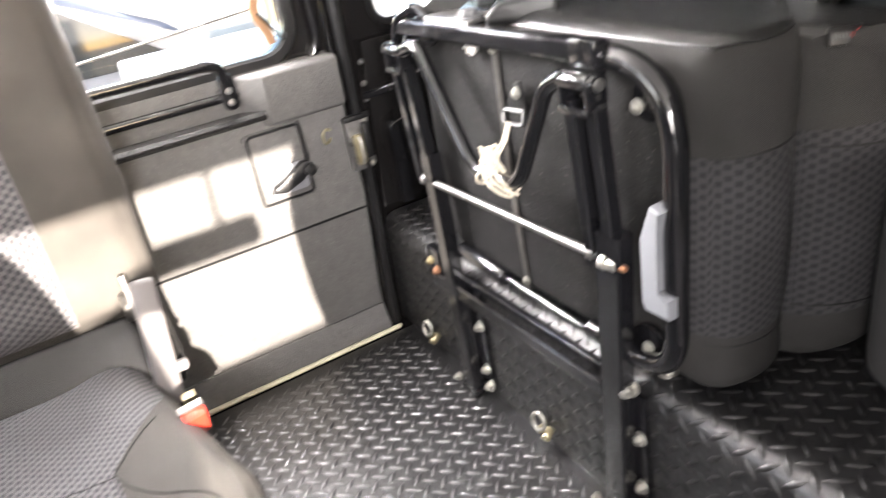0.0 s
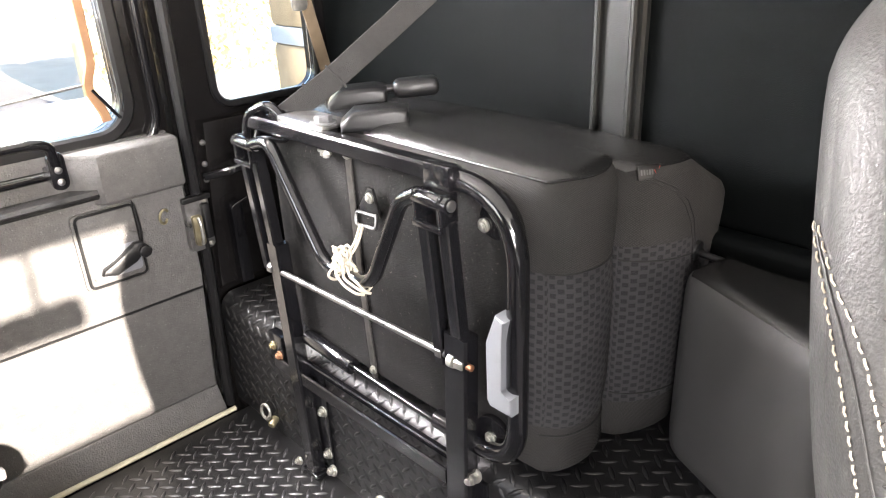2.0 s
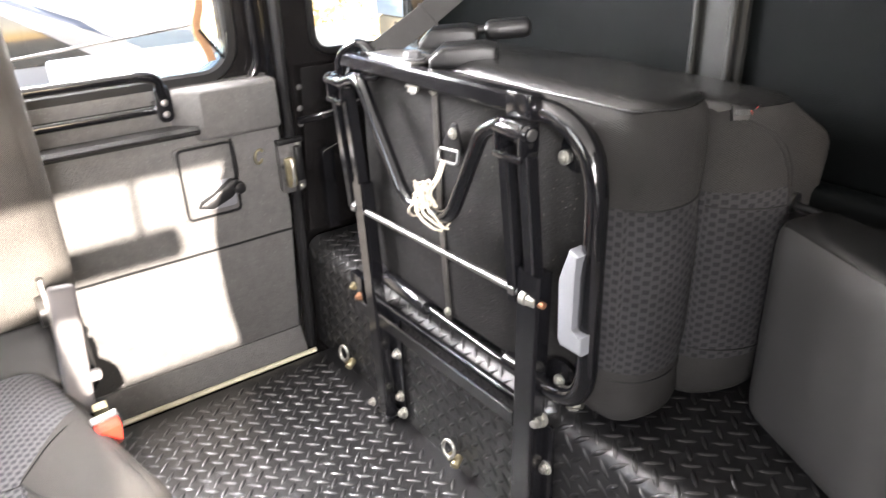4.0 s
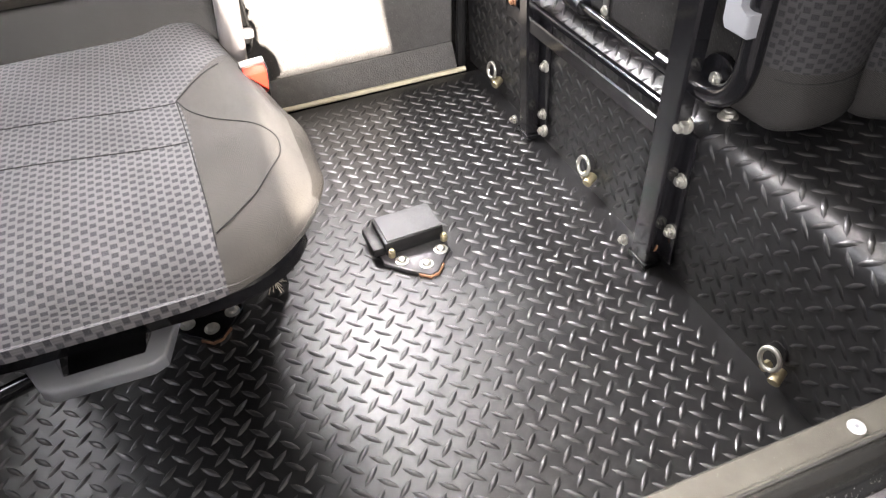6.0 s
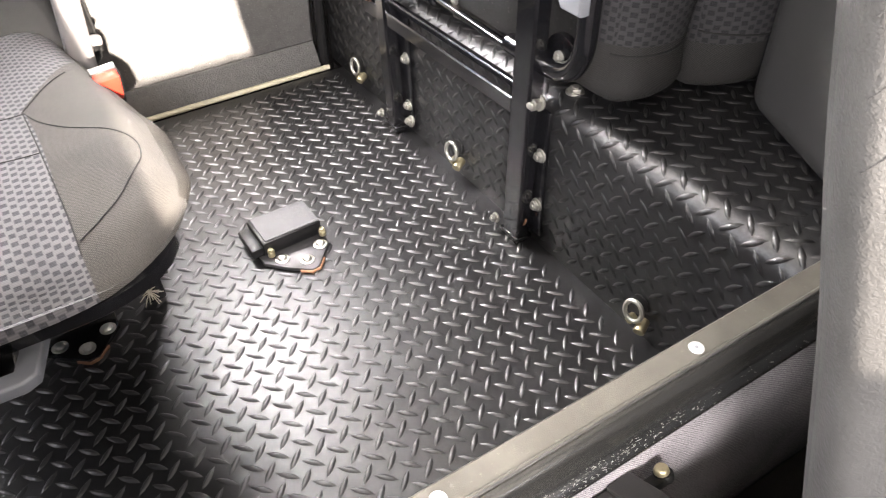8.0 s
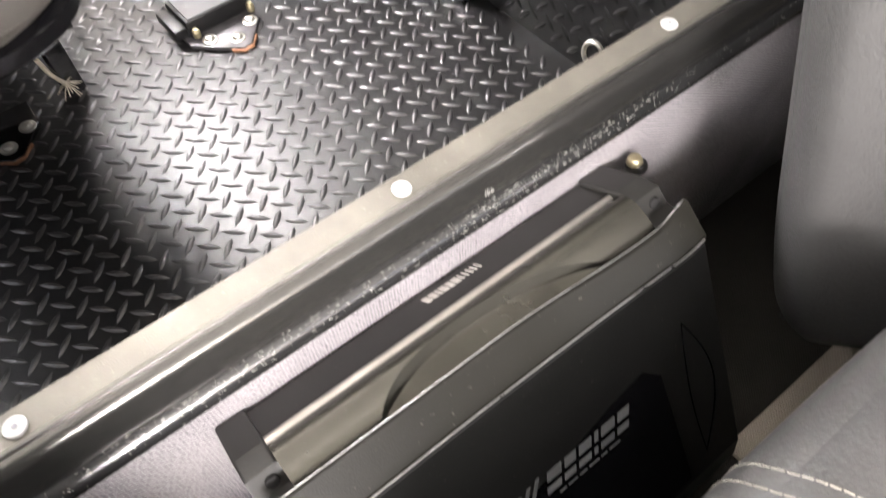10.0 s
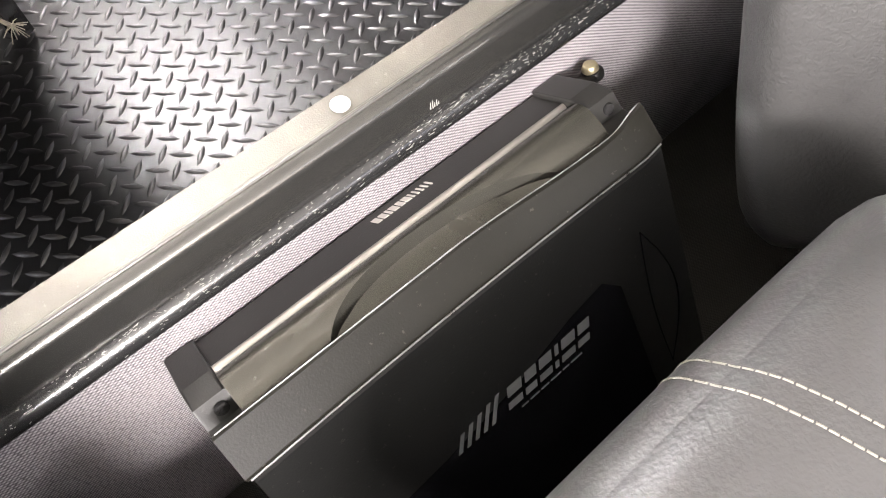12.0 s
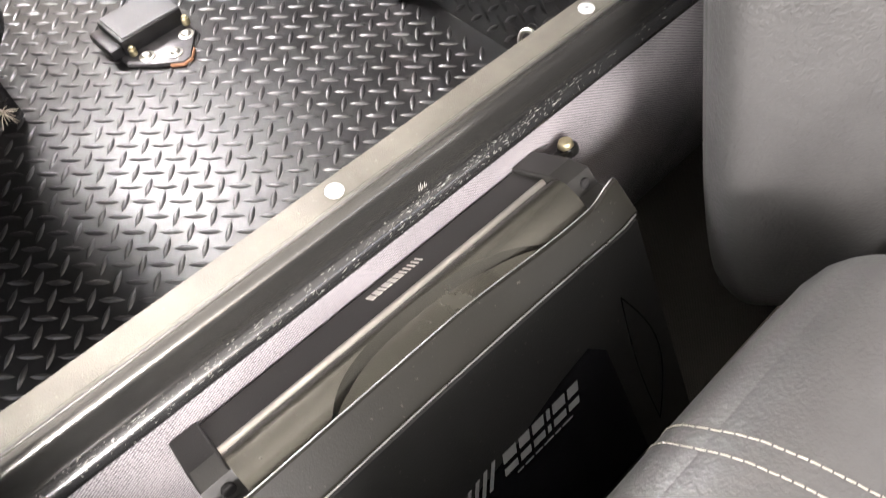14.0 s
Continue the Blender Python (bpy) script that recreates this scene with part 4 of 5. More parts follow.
strap = part("strap", bm, DULLSTEEL, seat, "flat black steel strap")
for z in (0.618, 0.292):
    bolt("rivet", (0.4630, 0.648 + 0.043 * (z - 0.29), z), (-1, 0, 0), 0.005, strap, ZINC, 0.004)
bm = prism(bmesh.new(), [(0.594, 0.548), (0.634, 0.545), (0.636, 0.556), (0.615, 0.585), (0.606, 0.585)], at(0.456, 0, 0, FACE_X), 0.004, 0.001)
part("ring_plate", bm, PLASTIC, seat, "black triangular plate")
bolt("rivet", (0.4555, 0.611, 0.572), (-1, 0, 0), 0.0055, seat, ZINC, 0.004)
bm = tube(bmesh.new(), fillet([(0.452, 0.596, 0.552), (0.448, 0.594, 0.536), (0.448, 0.636, 0.533), (0.452, 0.638, 0.549), (0.452, 0.596, 0.552)], 0.006), 0.0022, (1, 0, 0), 8)
part("ring", bm, STEEL, seat)
for r, y, z in ((0.022, 0.400, 0.596), (0.028, 0.409, 0.306)):
    bm = prism(bmesh.new(), [(y + r * math.cos(radians(a)), z + r * math.sin(radians(a))) for a in range(0, 360, 15)], at(0.4575, 0, 0, FACE_X), 0.010, 0.002)
    cup = part("frame_gusset", bm, GLOSS, seat, "round black cap")
    bolt("bolt", (0.4565, y + (0.014 if r < 0.025 else 0), z - (0.008 if r < 0.025 else 0)), (-1, 0, 0), 0.006, cup, ZINC, 0.004)
# grey pull handle at the front of the seat
bm = prism(bmesh.new(), [(y - 0.009, z) for y, z in ((0.362, 0.380), (0.394, 0.380), (0.3990, 0.388), (0.4000, 0.462), (0.386, 0.502), (0.371, 0.498), (0.379, 0.468), (0.380, 0.406), (0.362, 0.404))], at(0.430, 0, 0, FACE_X), 0.022, 0.003, 3)
part("pull_handle", bm, GREYPLASTIC, seat, "grey plastic pull handle")
# cushion, backrest and headrest


def cushion_pick(p, nrm):
    return 1 if (nrm.y < 0 or p.y < -0.235) and -0.130 < p.z < 0.085 and nrm.z == 0 else 2 if nrm.z > 0 else 0


def soft_end(p):
    q = p.copy()
    pinch = math.exp(-((p.z + 0.131) / 0.016) ** 2) + 0.5 * math.exp(-((p.z - 0.084) / 0.016) ** 2)
    q.y += (0.030 * (p.x / 0.07) ** 2 + 0.006 * pinch) * (1 if p.y < 0 else 0)
    q.x -= 0.004 * pinch * p.x / 0.0635
    return q


bm = padded(bmesh.new(), Matrix.Translation((0.5400, 0.594, 0.455)), (0.127, 0.545, 0.392), 0.028, 18, 0.006, cushion_pick, soft_end)
cushion_skin = BVHTree.FromBMesh(bm)
cushion = part("cushion", bm, [CLOTH_SHADED, BLOCKS_SHADED, VINYL], seat, "charcoal cloth cushion with a woven block panel")
ring = [(-0.0617, 0.20), (-0.0617, -0.10)] + [(0.0617 * math.sin(radians(a)), -0.2647 + 0.030 * (0.0617 * math.sin(radians(a)) / 0.07) ** 2) for a in range(-90, 91, 10)] + [(0.0617, -0.10), (0.0617, 0.20)]
bm = tube(bmesh.new(), fillet([(0.540 + 0.91 * x, 0.594 + y, 0.455 + 0.1880) for x, y in ring], 0.012, 3), 0.0020, (0, 0, 1), 8)
part("piping", bm, VINYL, cushion)
for z in (0.539, 0.324):
    line = [cushion_skin.ray_cast(Vector((0.484 + 0.0112 * k, 0.1, z + 0.0004 * k)), Vector((0, 1, 0)))[0] for k in range(11)]
    part("seam", tube(bmesh.new(), [p - Vector((0, 0.0006, 0)) for p in line], 0.0015, (0, 0, 1), 6), SEAMDARK, cushion)


def back_pick(p, nrm):
    return 1 if (nrm.y < 0 or p.y < -0.235) and -0.115 < p.z < 0.075 and nrm.z == 0 and nrm.x <= 0 else 2 if nrm.z > 0 or nrm.x > 0 else 0


bm = padded(bmesh.new(), Matrix.Translation((0.700, 0.572, 0.437)), (0.186, 0.540, 0.388), 0.026, 16, 0.005, back_pick,
            lambda p: Vector((p.x - 0.022 * (0.194 - p.z) / 0.388 * (1 if p.x > 0 else 0), p.y + ((0.042 if p.x < 0 else 0.016 - 0.026 * (p.z + 0.194) / 0.388) * (p.x / 0.093) ** 2 if p.y < 0 else 0.0),
                              p.z - (0.050 * max(0.0, p.x) / 0.082 if p.z > 0 else 0.0) * (1 - 1.5 * min(0.27, max(0.0, p.y))))))
back_skin = BVHTree.FromBMesh(bm)
back = part("backrest", bm, [CLOTH_SHADED, BLOCKS_SHADED, VINYL], seat, "charcoal cloth backrest with a woven block panel")


def on_back(x, z, lift=0.0004):
    """A point on the front of the folded backrest."""
    spot, _, _, _ = back_skin.ray_cast(Vector((x, 0.1, z)), Vector((0, 1, 0)))
    return spot - Vector((0, lift, 0))


for z in (0.512, 0.322):
    part("seam", tube(bmesh.new(), [on_back(0.614 + 0.0145 * k, z - 0.0012 * k) for k in range(9)], 0.0014, (0, 0, 1), 6), SEAMDARK, back)
for off in (0.0, 0.005):
    line = [on_back(x - off if x > 0.68 else x, z - off) for x, z in ((0.622, 0.617), (0.64, 0.612), (0.665, 0.598), (0.686, 0.578), (0.700, 0.552), (0.708, 0.520), (0.711, 0.485))]
    part("seam", tube(bmesh.new(), line, 0.0009, (0, 1, 0), 6), SEAMDARK, back)
TAG = Matrix.Translation(on_back(0.636, 0.620, 0.001)) @ pose(0, 0, 0, -18, 6, -14)
tag = part("maker_tag", obox(bmesh.new(), TAG, (0.038, 0.003, 0.017), 0.0008), PLASTIC, back, "small black woven tag with white bars")
bm = bmesh.new()
for k in range(5):
    obox(bm, TAG @ Matrix.Translation((-0.014 + 0.0042 * k, -0.0016, 0.0)), (0.0024, 0.0008, 0.006))
part("tag_print", bm, PRINT, tag)
bm = sweep(bmesh.new(), [TAG @ Vector(p) for p in ((0.006, -0.0018, 0.002), (0.009, -0.0018, -0.004), (0.015, -0.0018, 0.006))], slab_profile(0.0010, 0.0006, 0.0002), (0, 1, 0))
part("tag_mark", bm, LABELRED, tag)
bm = cyl(bmesh.new(), (0.715, 0.34, 0.505), (0.715, 0.24, 0.498), 0.0045, 12)
cyl(bm, (0.715, 0.304, 0.505), (0.715, 0.294, 0.504), 0.013, 16, bevel=0.002)
part("headrest_post", bm, PLASTIC, seat)
bm = padded(bmesh.new(), Matrix.Translation((0.668, 0.175, 0.378)), (0.180, 0.215, 0.272), 0.030, 14, 0.006, lambda p, nrm: 1 if nrm.z > 0 else 0,
            lambda p: Vector((p.x + (0.45 * (p.y + 0.107) - 0.030) * (1 if p.x < 0 else 0), p.y, p.z - 0.14 * (max(0.0, p.x + 0.08)) * (1 if p.z > 0 else 0))))
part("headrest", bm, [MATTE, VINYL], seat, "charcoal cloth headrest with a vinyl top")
# hinge plates and recliner covers on top of the folded seat
bm = box(bmesh.new(), (0.448, 0.690, 0.646), (0.500, 0.800, 0.652), 0.002)
top_plate = part("hinge_plate", bm, STEEL, seat, "bright steel hinge plate")
bm = cyl(bmesh.new(), (0.462, 0.706, 0.652), (0.462, 0.706, 0.663), 0.012, 6, bevel=0.002)
cyl(bm, (0.462, 0.706, 0.652), (0.462, 0.706, 0.655), 0.018, 18, bevel=0.001)
part("nut", bm, COVERGREY, top_plate, "dark hexagonal nut")
bolt("bolt", (0.458, 0.702, 0.619), (0, 0, -1), 0.008, seat, ZINC, 0.010)
for cx, cy, cz, ln, wd, ht in ((0.508, 0.655, 0.659, 0.088, 0.048, 0.030), (0.556, 0.752, 0.664, 0.084, 0.056, 0.034)):
    bm = prism(bmesh.new(), [(-ln / 2, -ht / 2), (ln / 2, -ht / 2), (ln / 2, ht * 0.38), (ln * 0.3, ht / 2), (-ln * 0.3, ht * 0.42), (-ln / 2, -ht * 0.1)], Matrix.Translation((cx, cy, cz)) @ pose(0, 0, 0, 0, 0, -40) @ at(0, -wd / 2, 0, FACE_Y), wd, 0.007, 3)
    part("recliner_cover", bm, PLASTIC, seat, "black plastic recliner cover")
bm = obox(bmesh.new(), Matrix.Translation((0.622, 0.700, 0.674)) @ pose(0, 0, 0, 0, -3, -40), (0.066, 0.036, 0.026), 0.010, 3)
cyl(bm, (0.602, 0.716, 0.674), (0.570, 0.742, 0.672), 0.006, 10)
part("recliner_lever", bm, PLASTIC, seat, "black plastic recliner lever")
# belt anchor hook at the far end
bm = tube(bmesh.new(), fillet([(0.440, 0.880, 0.600), (0.436, 0.860, 0.648), (0.452, 0.822, 0.664), (0.462, 0.800, 0.640)], 0.02), 0.007, (1, 0, 0), 10)
tube(bm, fillet([(0.430, 0.885, 0.590), (0.452, 0.878, 0.640), (0.480, 0.850, 0.648), (0.470, 0.835, 0.625)], 0.02), 0.0055, (1, 0, 0), 10)
part("belt_hook", bm, GLOSS, seat)

belt = thing("seat_belt", (0.50, 0.83, 0.62), "grey webbing belt hooked to the folded seat frame", "seat belt")
bm = sweep(bmesh.new(), [(0.452, 0.836, 0.622), (0.468, 0.812, 0.644), (0.515, 0.755, 0.694), (0.580, 0.700, 0.760), (0.680, 0.620, 0.862), (0.785, 0.530, 0.970)], slab_profile(0.034, 0.0022, 0.0008), (0.35, -0.75, 0.55))
part("webbing", bm, WEBBING, belt)
bm = bmesh.new()
for p in ((0.497, 0.777, 0.675), (0.520, 0.750, 0.699)):
    obox(bm, Matrix.Translation(p) @ frame_of((0.55, -0.47, 0.62)), (0.003, 0.040, 0.004), 0.001)
part("stitching", bm, WEBBING, belt)
bm = tube(bmesh.new(), fillet([(0.440, 0.850, 0.612), (0.462, 0.800, 0.612), (0.474, 0.806, 0.652), (0.452, 0.846, 0.654), (0.440, 0.850, 0.612)], 0.012), 0.0045, (0.8, 0.5, 0), 10)
part("ring", bm, GLOSS, belt)
upper = thing("belt_upper", (0.74, 1.12, 0.6), "tan-lit belt webbing with its tongue on the rear pillar", "seat belt")
bm = sweep(bmesh.new(), [(0.750, 1.110, 0.60), (0.745, 1.100, 0.634), (0.712, 1.100, 0.776), (0.692, 1.10, 0.87), (0.665, 1.09, ROOF - 0.01)], slab_profile(0.026, 0.0022, 0.0008), (0, 1, 0))
part("webbing", bm, TANWEB, upper)
bm = prism(bmesh.new(), rounded_outline(0.680, 0.752, 0.712, 0.800, 0.008), at(0, 1.090, 0, FACE_Y), 0.006, 0.002)
part("tongue", bm, ZINC, upper)

twine = thing("knotted_twine", (0.43, 0.64, 0.44), "cream cotton twine knotted round the prop strut", "twine")
random.seed(11)
KNOT = Vector((0.420, 0.632, 0.489))
for k in range(16):
    c = KNOT + Vector((random.uniform(-0.006, 0.005), random.uniform(-0.012, 0.012), random.uniform(-0.010, 0.012)))
    a, b = Vector((random.uniform(-0.4, 0.4), 1, random.uniform(-0.6, 0.6))).normalized(), Vector((random.uniform(-0.5, 0.5), random.uniform(-0.4, 0.4), 1)).normalized()
    ra, rb = random.uniform(0.006, 0.013), random.uniform(0.005, 0.014)
    bm = tube(bmesh.new(), [c + a * ra * math.cos(2 * math.pi * j / 18) + b * rb * math.sin(2 * math.pi * j / 18) + Vector((random.uniform(-0.002, 0.002), 0, 0)) for j in range(18)], 0.0019, (1, 0.1, 0), 7, True)
    part("loop", bm, TWINE, twine)
for pts in ([(0.448, 0.620, 0.536), (0.436, 0.617, 0.515), (0.424, 0.622, 0.498)], [(0.446, 0.624, 0.536), (0.434, 0.622, 0.514), (0.420, 0.626, 0.500)],
            [(0.420, 0.640, 0.484), (0.410, 0.650, 0.474), (0.409, 0.656, 0.464), (0.418, 0.658, 0.454), (0.430, 0.652, 0.456)],
            [(0.420, 0.630, 0.482), (0.409, 0.622, 0.474), (0.408, 0.604, 0.470), (0.414, 0.588, 0.462), (0.424, 0.584, 0.458)],
            [(0.418, 0.622, 0.486), (0.409, 0.606, 0.480), (0.410, 0.594, 0.476), (0.420, 0.588, 0.458), (0.432, 0.592, 0.462)],
            [(0.418, 0.640, 0.480), (0.408, 0.636, 0.474), (0.406, 0.616, 0.464), (0.412, 0.600, 0.456), (0.422, 0.596, 0.452)]):
    bm = tube(bmesh.new(), fillet(pts, 0.01), 0.0019, (1, 0, 0.1), 7)
    part("strand", bm, TWINE, twine)

# ---- the seat that is let down ----
low = thing("folding_seat", (-0.17, 0.6, 0.0), "grey woven cloth jump seat let down on its floor brackets", "seat", "jump seats")


def low_pick(p, nrm):
    return 1 if nrm.z > 0 or nrm.y < 0 else 0


def low_bend(p):
    q = p.copy()
    if p.z < 0:
        q.z *= 0.24
    q.z += 0.028 * max(0.0, (-0.15 - p.y) / 0.116) * (1 - max(0.0, p.z) / 0.052)
    if p.z < 0:
        q.y += 0.026 * (-p.z / 0.052) * (1 if p.y < 0 else 0)
        q.x -= 0.014 * (-p.z / 0.052) * (1 if p.x > 0 else 0)
    f = max(0.0, (-0.10 - p.y) / 0.17)
    q.z -= 0.016 * f * f if p.z > 0 else 0.0
    q.y += 0.105 * max(0.0, abs(p.x) - 0.09) ** 2 / 0.0121 * max(0.0, -p.y / 0.266)
    q.x -= 0.060 * max(0.0, p.y + 0.05) / 0.31 * (p.x / 0.2 if p.x > 0 else 0.0)
    q.z += 0.010 * math.exp(-((p.x - 0.13) / 0.05) ** 2) if p.z > 0 else 0.0
    return q


bm = padded(bmesh.new(), Matrix.Translation((-0.180, 0.594, 0.258)), (0.400, 0.532, 0.104), 0.046, 32, 0.006, low_pick, low_bend)
cushion = part("cushion", bm, [CLOTH, BLOCKS], low, "grey block-woven cloth cushion with plain cloth bolsters")


def low_top(x, y, lift=0.0002):
    """A point on the top of the let-down cushion."""
    X, Y = x + 0.180, y - 0.594
    px, py = X, Y
    for _ in range(12):
        py = Y - 0.105 * max(0.0, abs(px) - 0.09) ** 2 / 0.0121 * max(0.0, -py / 0.266)
        px = X + 0.060 * max(0.0, py + 0.05) / 0.31 * (px / 0.2 if px > 0 else 0.0)
    dx, dy = max(0.0, abs(px) - 0.154), max(0.0, abs(py) - 0.220)
    z = 0.006 + math.sqrt(max(0.0, 0.046 ** 2 - dx * dx - dy * dy)) + 0.006 * (1 - (px / 0.2) ** 2) * (1 - (py / 0.266) ** 2)
    z += 0.010 * math.exp(-((px - 0.13) / 0.05) ** 2) - 0.016 * max(0.0, (-0.10 - py) / 0.17) ** 2
    return Vector((x, y, 0.258 + z + lift))


def along(points, n=10):
    pts = fillet([Vector((x, y, 0)) for x, y in points], 0.05, 8)
    out = []
    for a, b in zip(pts[:-1], pts[1:]):
        m = max(1, int((b - a).length / 0.008))
        out += [a.lerp(b, k / m) for k in range(m)]
    return [low_top(p.x, p.y) for p in out + [pts[-1]]]


for line in ([(-0.094, 0.350), (-0.093, 0.40), (-0.096, 0.50), (-0.101, 0.608)],
             [(-0.101, 0.608), (-0.090, 0.575), (-0.064, 0.539), (-0.027, 0.519), (-0.011, 0.495), (-0.014, 0.462), (-0.049, 0.403), (-0.0735, 0.382), (-0.091, 0.372)],
             [(-0.101, 0.608), (-0.072, 0.645), (-0.046, 0.676)],
             [(-0.35, 0.652), (-0.26, 0.637), (-0.101, 0.604)], [(-0.35, 0.568), (-0.26, 0.552), (-0.097, 0.517)]):
    part("seam", tube(bmesh.new(), along(line), 0.0007, (0, 0, 1), 6), SEAMDARK, cushion)
bm = bmesh.new()
sweep(bm, fillet([(-0.375, 0.870, 0.249), (-0.375, 0.359, 0.249), (-0.016, 0.359, 0.249), (-0.022, 0.870, 0.249)], 0.105, 9), slab_profile(0.026, 0.026, 0.006), (0, 0, 1))
part("frame_tube", bm, GLOSS, low, "glossy black steel seat frame")
bm = box(bmesh.new(), (-0.36, 0.38, 0.234), (-0.034, 0.86, 0.243), 0.002)
part("base_board", bm, BOARD, low)
bm = prism(bmesh.new(), [(-0.282, 0.362), (-0.262, 0.317), (-0.252, 0.310), (-0.172, 0.308), (-0.160, 0.314), (-0.146, 0.362), (-0.168, 0.362), (-0.174, 0.322), (-0.246, 0.322), (-0.252, 0.362)], Matrix.Translation((0, 0, 0.226)), 0.014, 0.003, 3)
part("pull_handle", bm, GREYPLASTIC, low, "grey plastic pull handle")
bm = tube(bmesh.new(), [(-0.262, 0.344, 0.232), (-0.30, 0.346, 0.220), (-0.36, 0.350, 0.210)], 0.008, (0, 0, 1), 10)
part("release_bar", bm, GLOSS, low)
bm = box(bmesh.new(), (-0.244, 0.322, 0.222), (-0.176, 0.362, 0.233), 0.003)
part("grip_inset", bm, GLOSS, low)
for x in (-0.35, -0.05):
    bm = sweep(bmesh.new(), [(x, 0.62, 0.21), (x, 0.62, 0.06), (x, 0.62, 0.008)], slab_profile(0.026, 0.024, 0.004), (0, 1, 0))
    part("leg", bm, GLOSS, low)
# backrest, base pad and hinge
TILT_BACK = pose(0, 0, 0, -13, 0, 0)


def rest_pick(p, nrm):
    return 1 if p.x < 0.080 and nrm.y < 0 else 0


bm = padded(bmesh.new(), Matrix.Translation((-0.175, 0.975, 0.620)) @ TILT_BACK, (0.390, 0.120, 0.56), 0.045, 18, 0.008, rest_pick)
rest = part("backrest", bm, [CLOTH, BLOCKS], low, "grey cloth backrest, plain at the sides")
bm = padded(bmesh.new(), Matrix.Translation((-0.175, 0.875, 0.300)) @ pose(0, 0, 0, -32, 0, 0), (0.372, 0.060, 0.130), 0.022, 10, 0.002)
part("lower_pad", bm, VINYL, low, "smooth charcoal vinyl pad between cushion and backrest")
bm = obox(bmesh.new(), Matrix.Translation((-0.013, 0.808, 0.338)) @ pose(0, 0, 0, -16, 7, 0), (0.032, 0.026, 0.172), 0.006, 3)
obox(bm, Matrix.Translation((0.004, 0.812, 0.292)) @ pose(0, 0, 0, -16, 7, 0), (0.018, 0.020, 0.014), 0.004, 2)
hinge = part("hinge_cover", bm, HINGECOVER, low, "grey plastic recliner cover")
bm = prism(bmesh.new(), [(0.765, 0.24), (0.81, 0.23), (0.86, 0.33), (0.88, 0.42), (0.84, 0.43), (0.80, 0.33)], at(-0.026, 0, 0, FACE_X), 0.008, 0.002)
cyl(bm, (-0.034, 0.80, 0.29), (-0.010, 0.80, 0.29), 0.014, 16, bevel=0.002)
cyl(bm, (-0.034, 0.845, 0.385), (-0.010, 0.845, 0.385), 0.020, 18, bevel=0.002)
part("hinge_plate", bm, DULLSTEEL, low, "worn steel hinge plate with pivots")
for y, z in ((0.785, 0.27), (0.800, 0.335), (0.835, 0.305)):
    bolt("bolt", (-0.016, y, z), (1, 0, 0.2), 0.006, low, ZINC, 0.006)
bm = cyl(bmesh.new(), (-0.012, 0.775, 0.262), (0.006, 0.775, 0.262), 0.010, 6, bevel=0.001)
part("pivot_nut", bm, BRASS, low)

buckle = thing("belt_buckle", (0.005, 0.74, 0.2), "black belt buckle with a bright red release button", "buckle")
M = Matrix.Translation((-0.009, 0.690, 0.278)) @ pose(0, 0, 0, 24, 0, 6)
bm = obox(bmesh.new(), M, (0.034, 0.020, 0.062), 0.004, 2)
part("body", bm, PLASTIC, buckle)
bm = obox(bmesh.new(), M @ Matrix.Translation((0.0, -0.006, 0.014)), (0.028, 0.016, 0.040), 0.003, 2)
part("button", bm, RED, buckle, "red release button")
bm = obox(bmesh.new(), M @ Matrix.Translation((0, 0.004, 0.034)), (0.030, 0.010, 0.004), 0.001)
part("mouth", bm, STEEL, buckle)
bm = sweep(bmesh.new(), [M @ Vector((0, 0, -0.03)), (0.0, 0.76, 0.20), (-0.02, 0.80, 0.12)], slab_profile(0.018, 0.006, 0.002), (1, 0, 0))
part("stalk", bm, PLASTIC, buckle)

# ---- floor brackets ----


def floor_bracket(x, with_box):
    """A bevelled steel plate with three bolts; the free one still carries its latch box."""
    t = thing("seat_floor_bracket", (x, 0.58, 0), "black steel seat bracket bolted through the rubber mat", "bracket", "seat floor brackets")
    bm = prism(bmesh.new(), [(x - 0.056, 0.640), (x - 0.056, 0.598), (x - 0.030, 0.572), (x - 0.002, 0.549), (x + 0.010, 0.551), (x + 0.044, 0.592), (x + 0.044, 0.640)], Matrix.Translation((0, 0, 0.0012)), 0.006, 0.001)
    # the free bracket's plate is grey, the other one black
    plate = part("plate", bm, BRACKETGREY if with_box else GLOSS, t)
    bm = sweep(bmesh.new(), [(x - 0.016, 0.5585, 0.003), (x - 0.002, 0.5478, 0.003), (x + 0.011, 0.5498, 0.003), (x + 0.024, 0.5655, 0.003)], slab_profile(0.0025, 0.005, 0.0008), (0, 0, 1))
    part("rusty_edge", bm, RUST, t, "rust along the plate's edge")
    for bx, by in ((x, 0.563 + 0.008), (x + 0.030, 0.592), (x - 0.030, 0.592)):
        bm = cyl(bmesh.new(), (bx, by, 0.007), (bx, by, 0.0088), 0.0105, 22, bevel=0.0006)
        cyl(bm, (bx, by, 0.0088), (bx, by, 0.0128), 0.0072, 20, r2=0.0050, bevel=0.001)
        part("bolt", bm, ZINC, t)
    if with_box:
        m = Matrix.Translation((x - 0.004, 0.642, 0.0205)) @ pose(0, 0, 0, 1, 0, 2)
        bm = obox(bmesh.new(), m, (0.092, 0.062, 0.024), 0.003, 2)
        body = part("latch_box", bm, PLASTIC, t, "black plastic latch box")
        bm = obox(bmesh.new(), m @ Matrix.Translation((0.002, 0.001, 0.0125)), (0.086, 0.058, 0.003), 0.0012)
        part("cover", bm, COVERGREY, body, "grey metal cover plate")
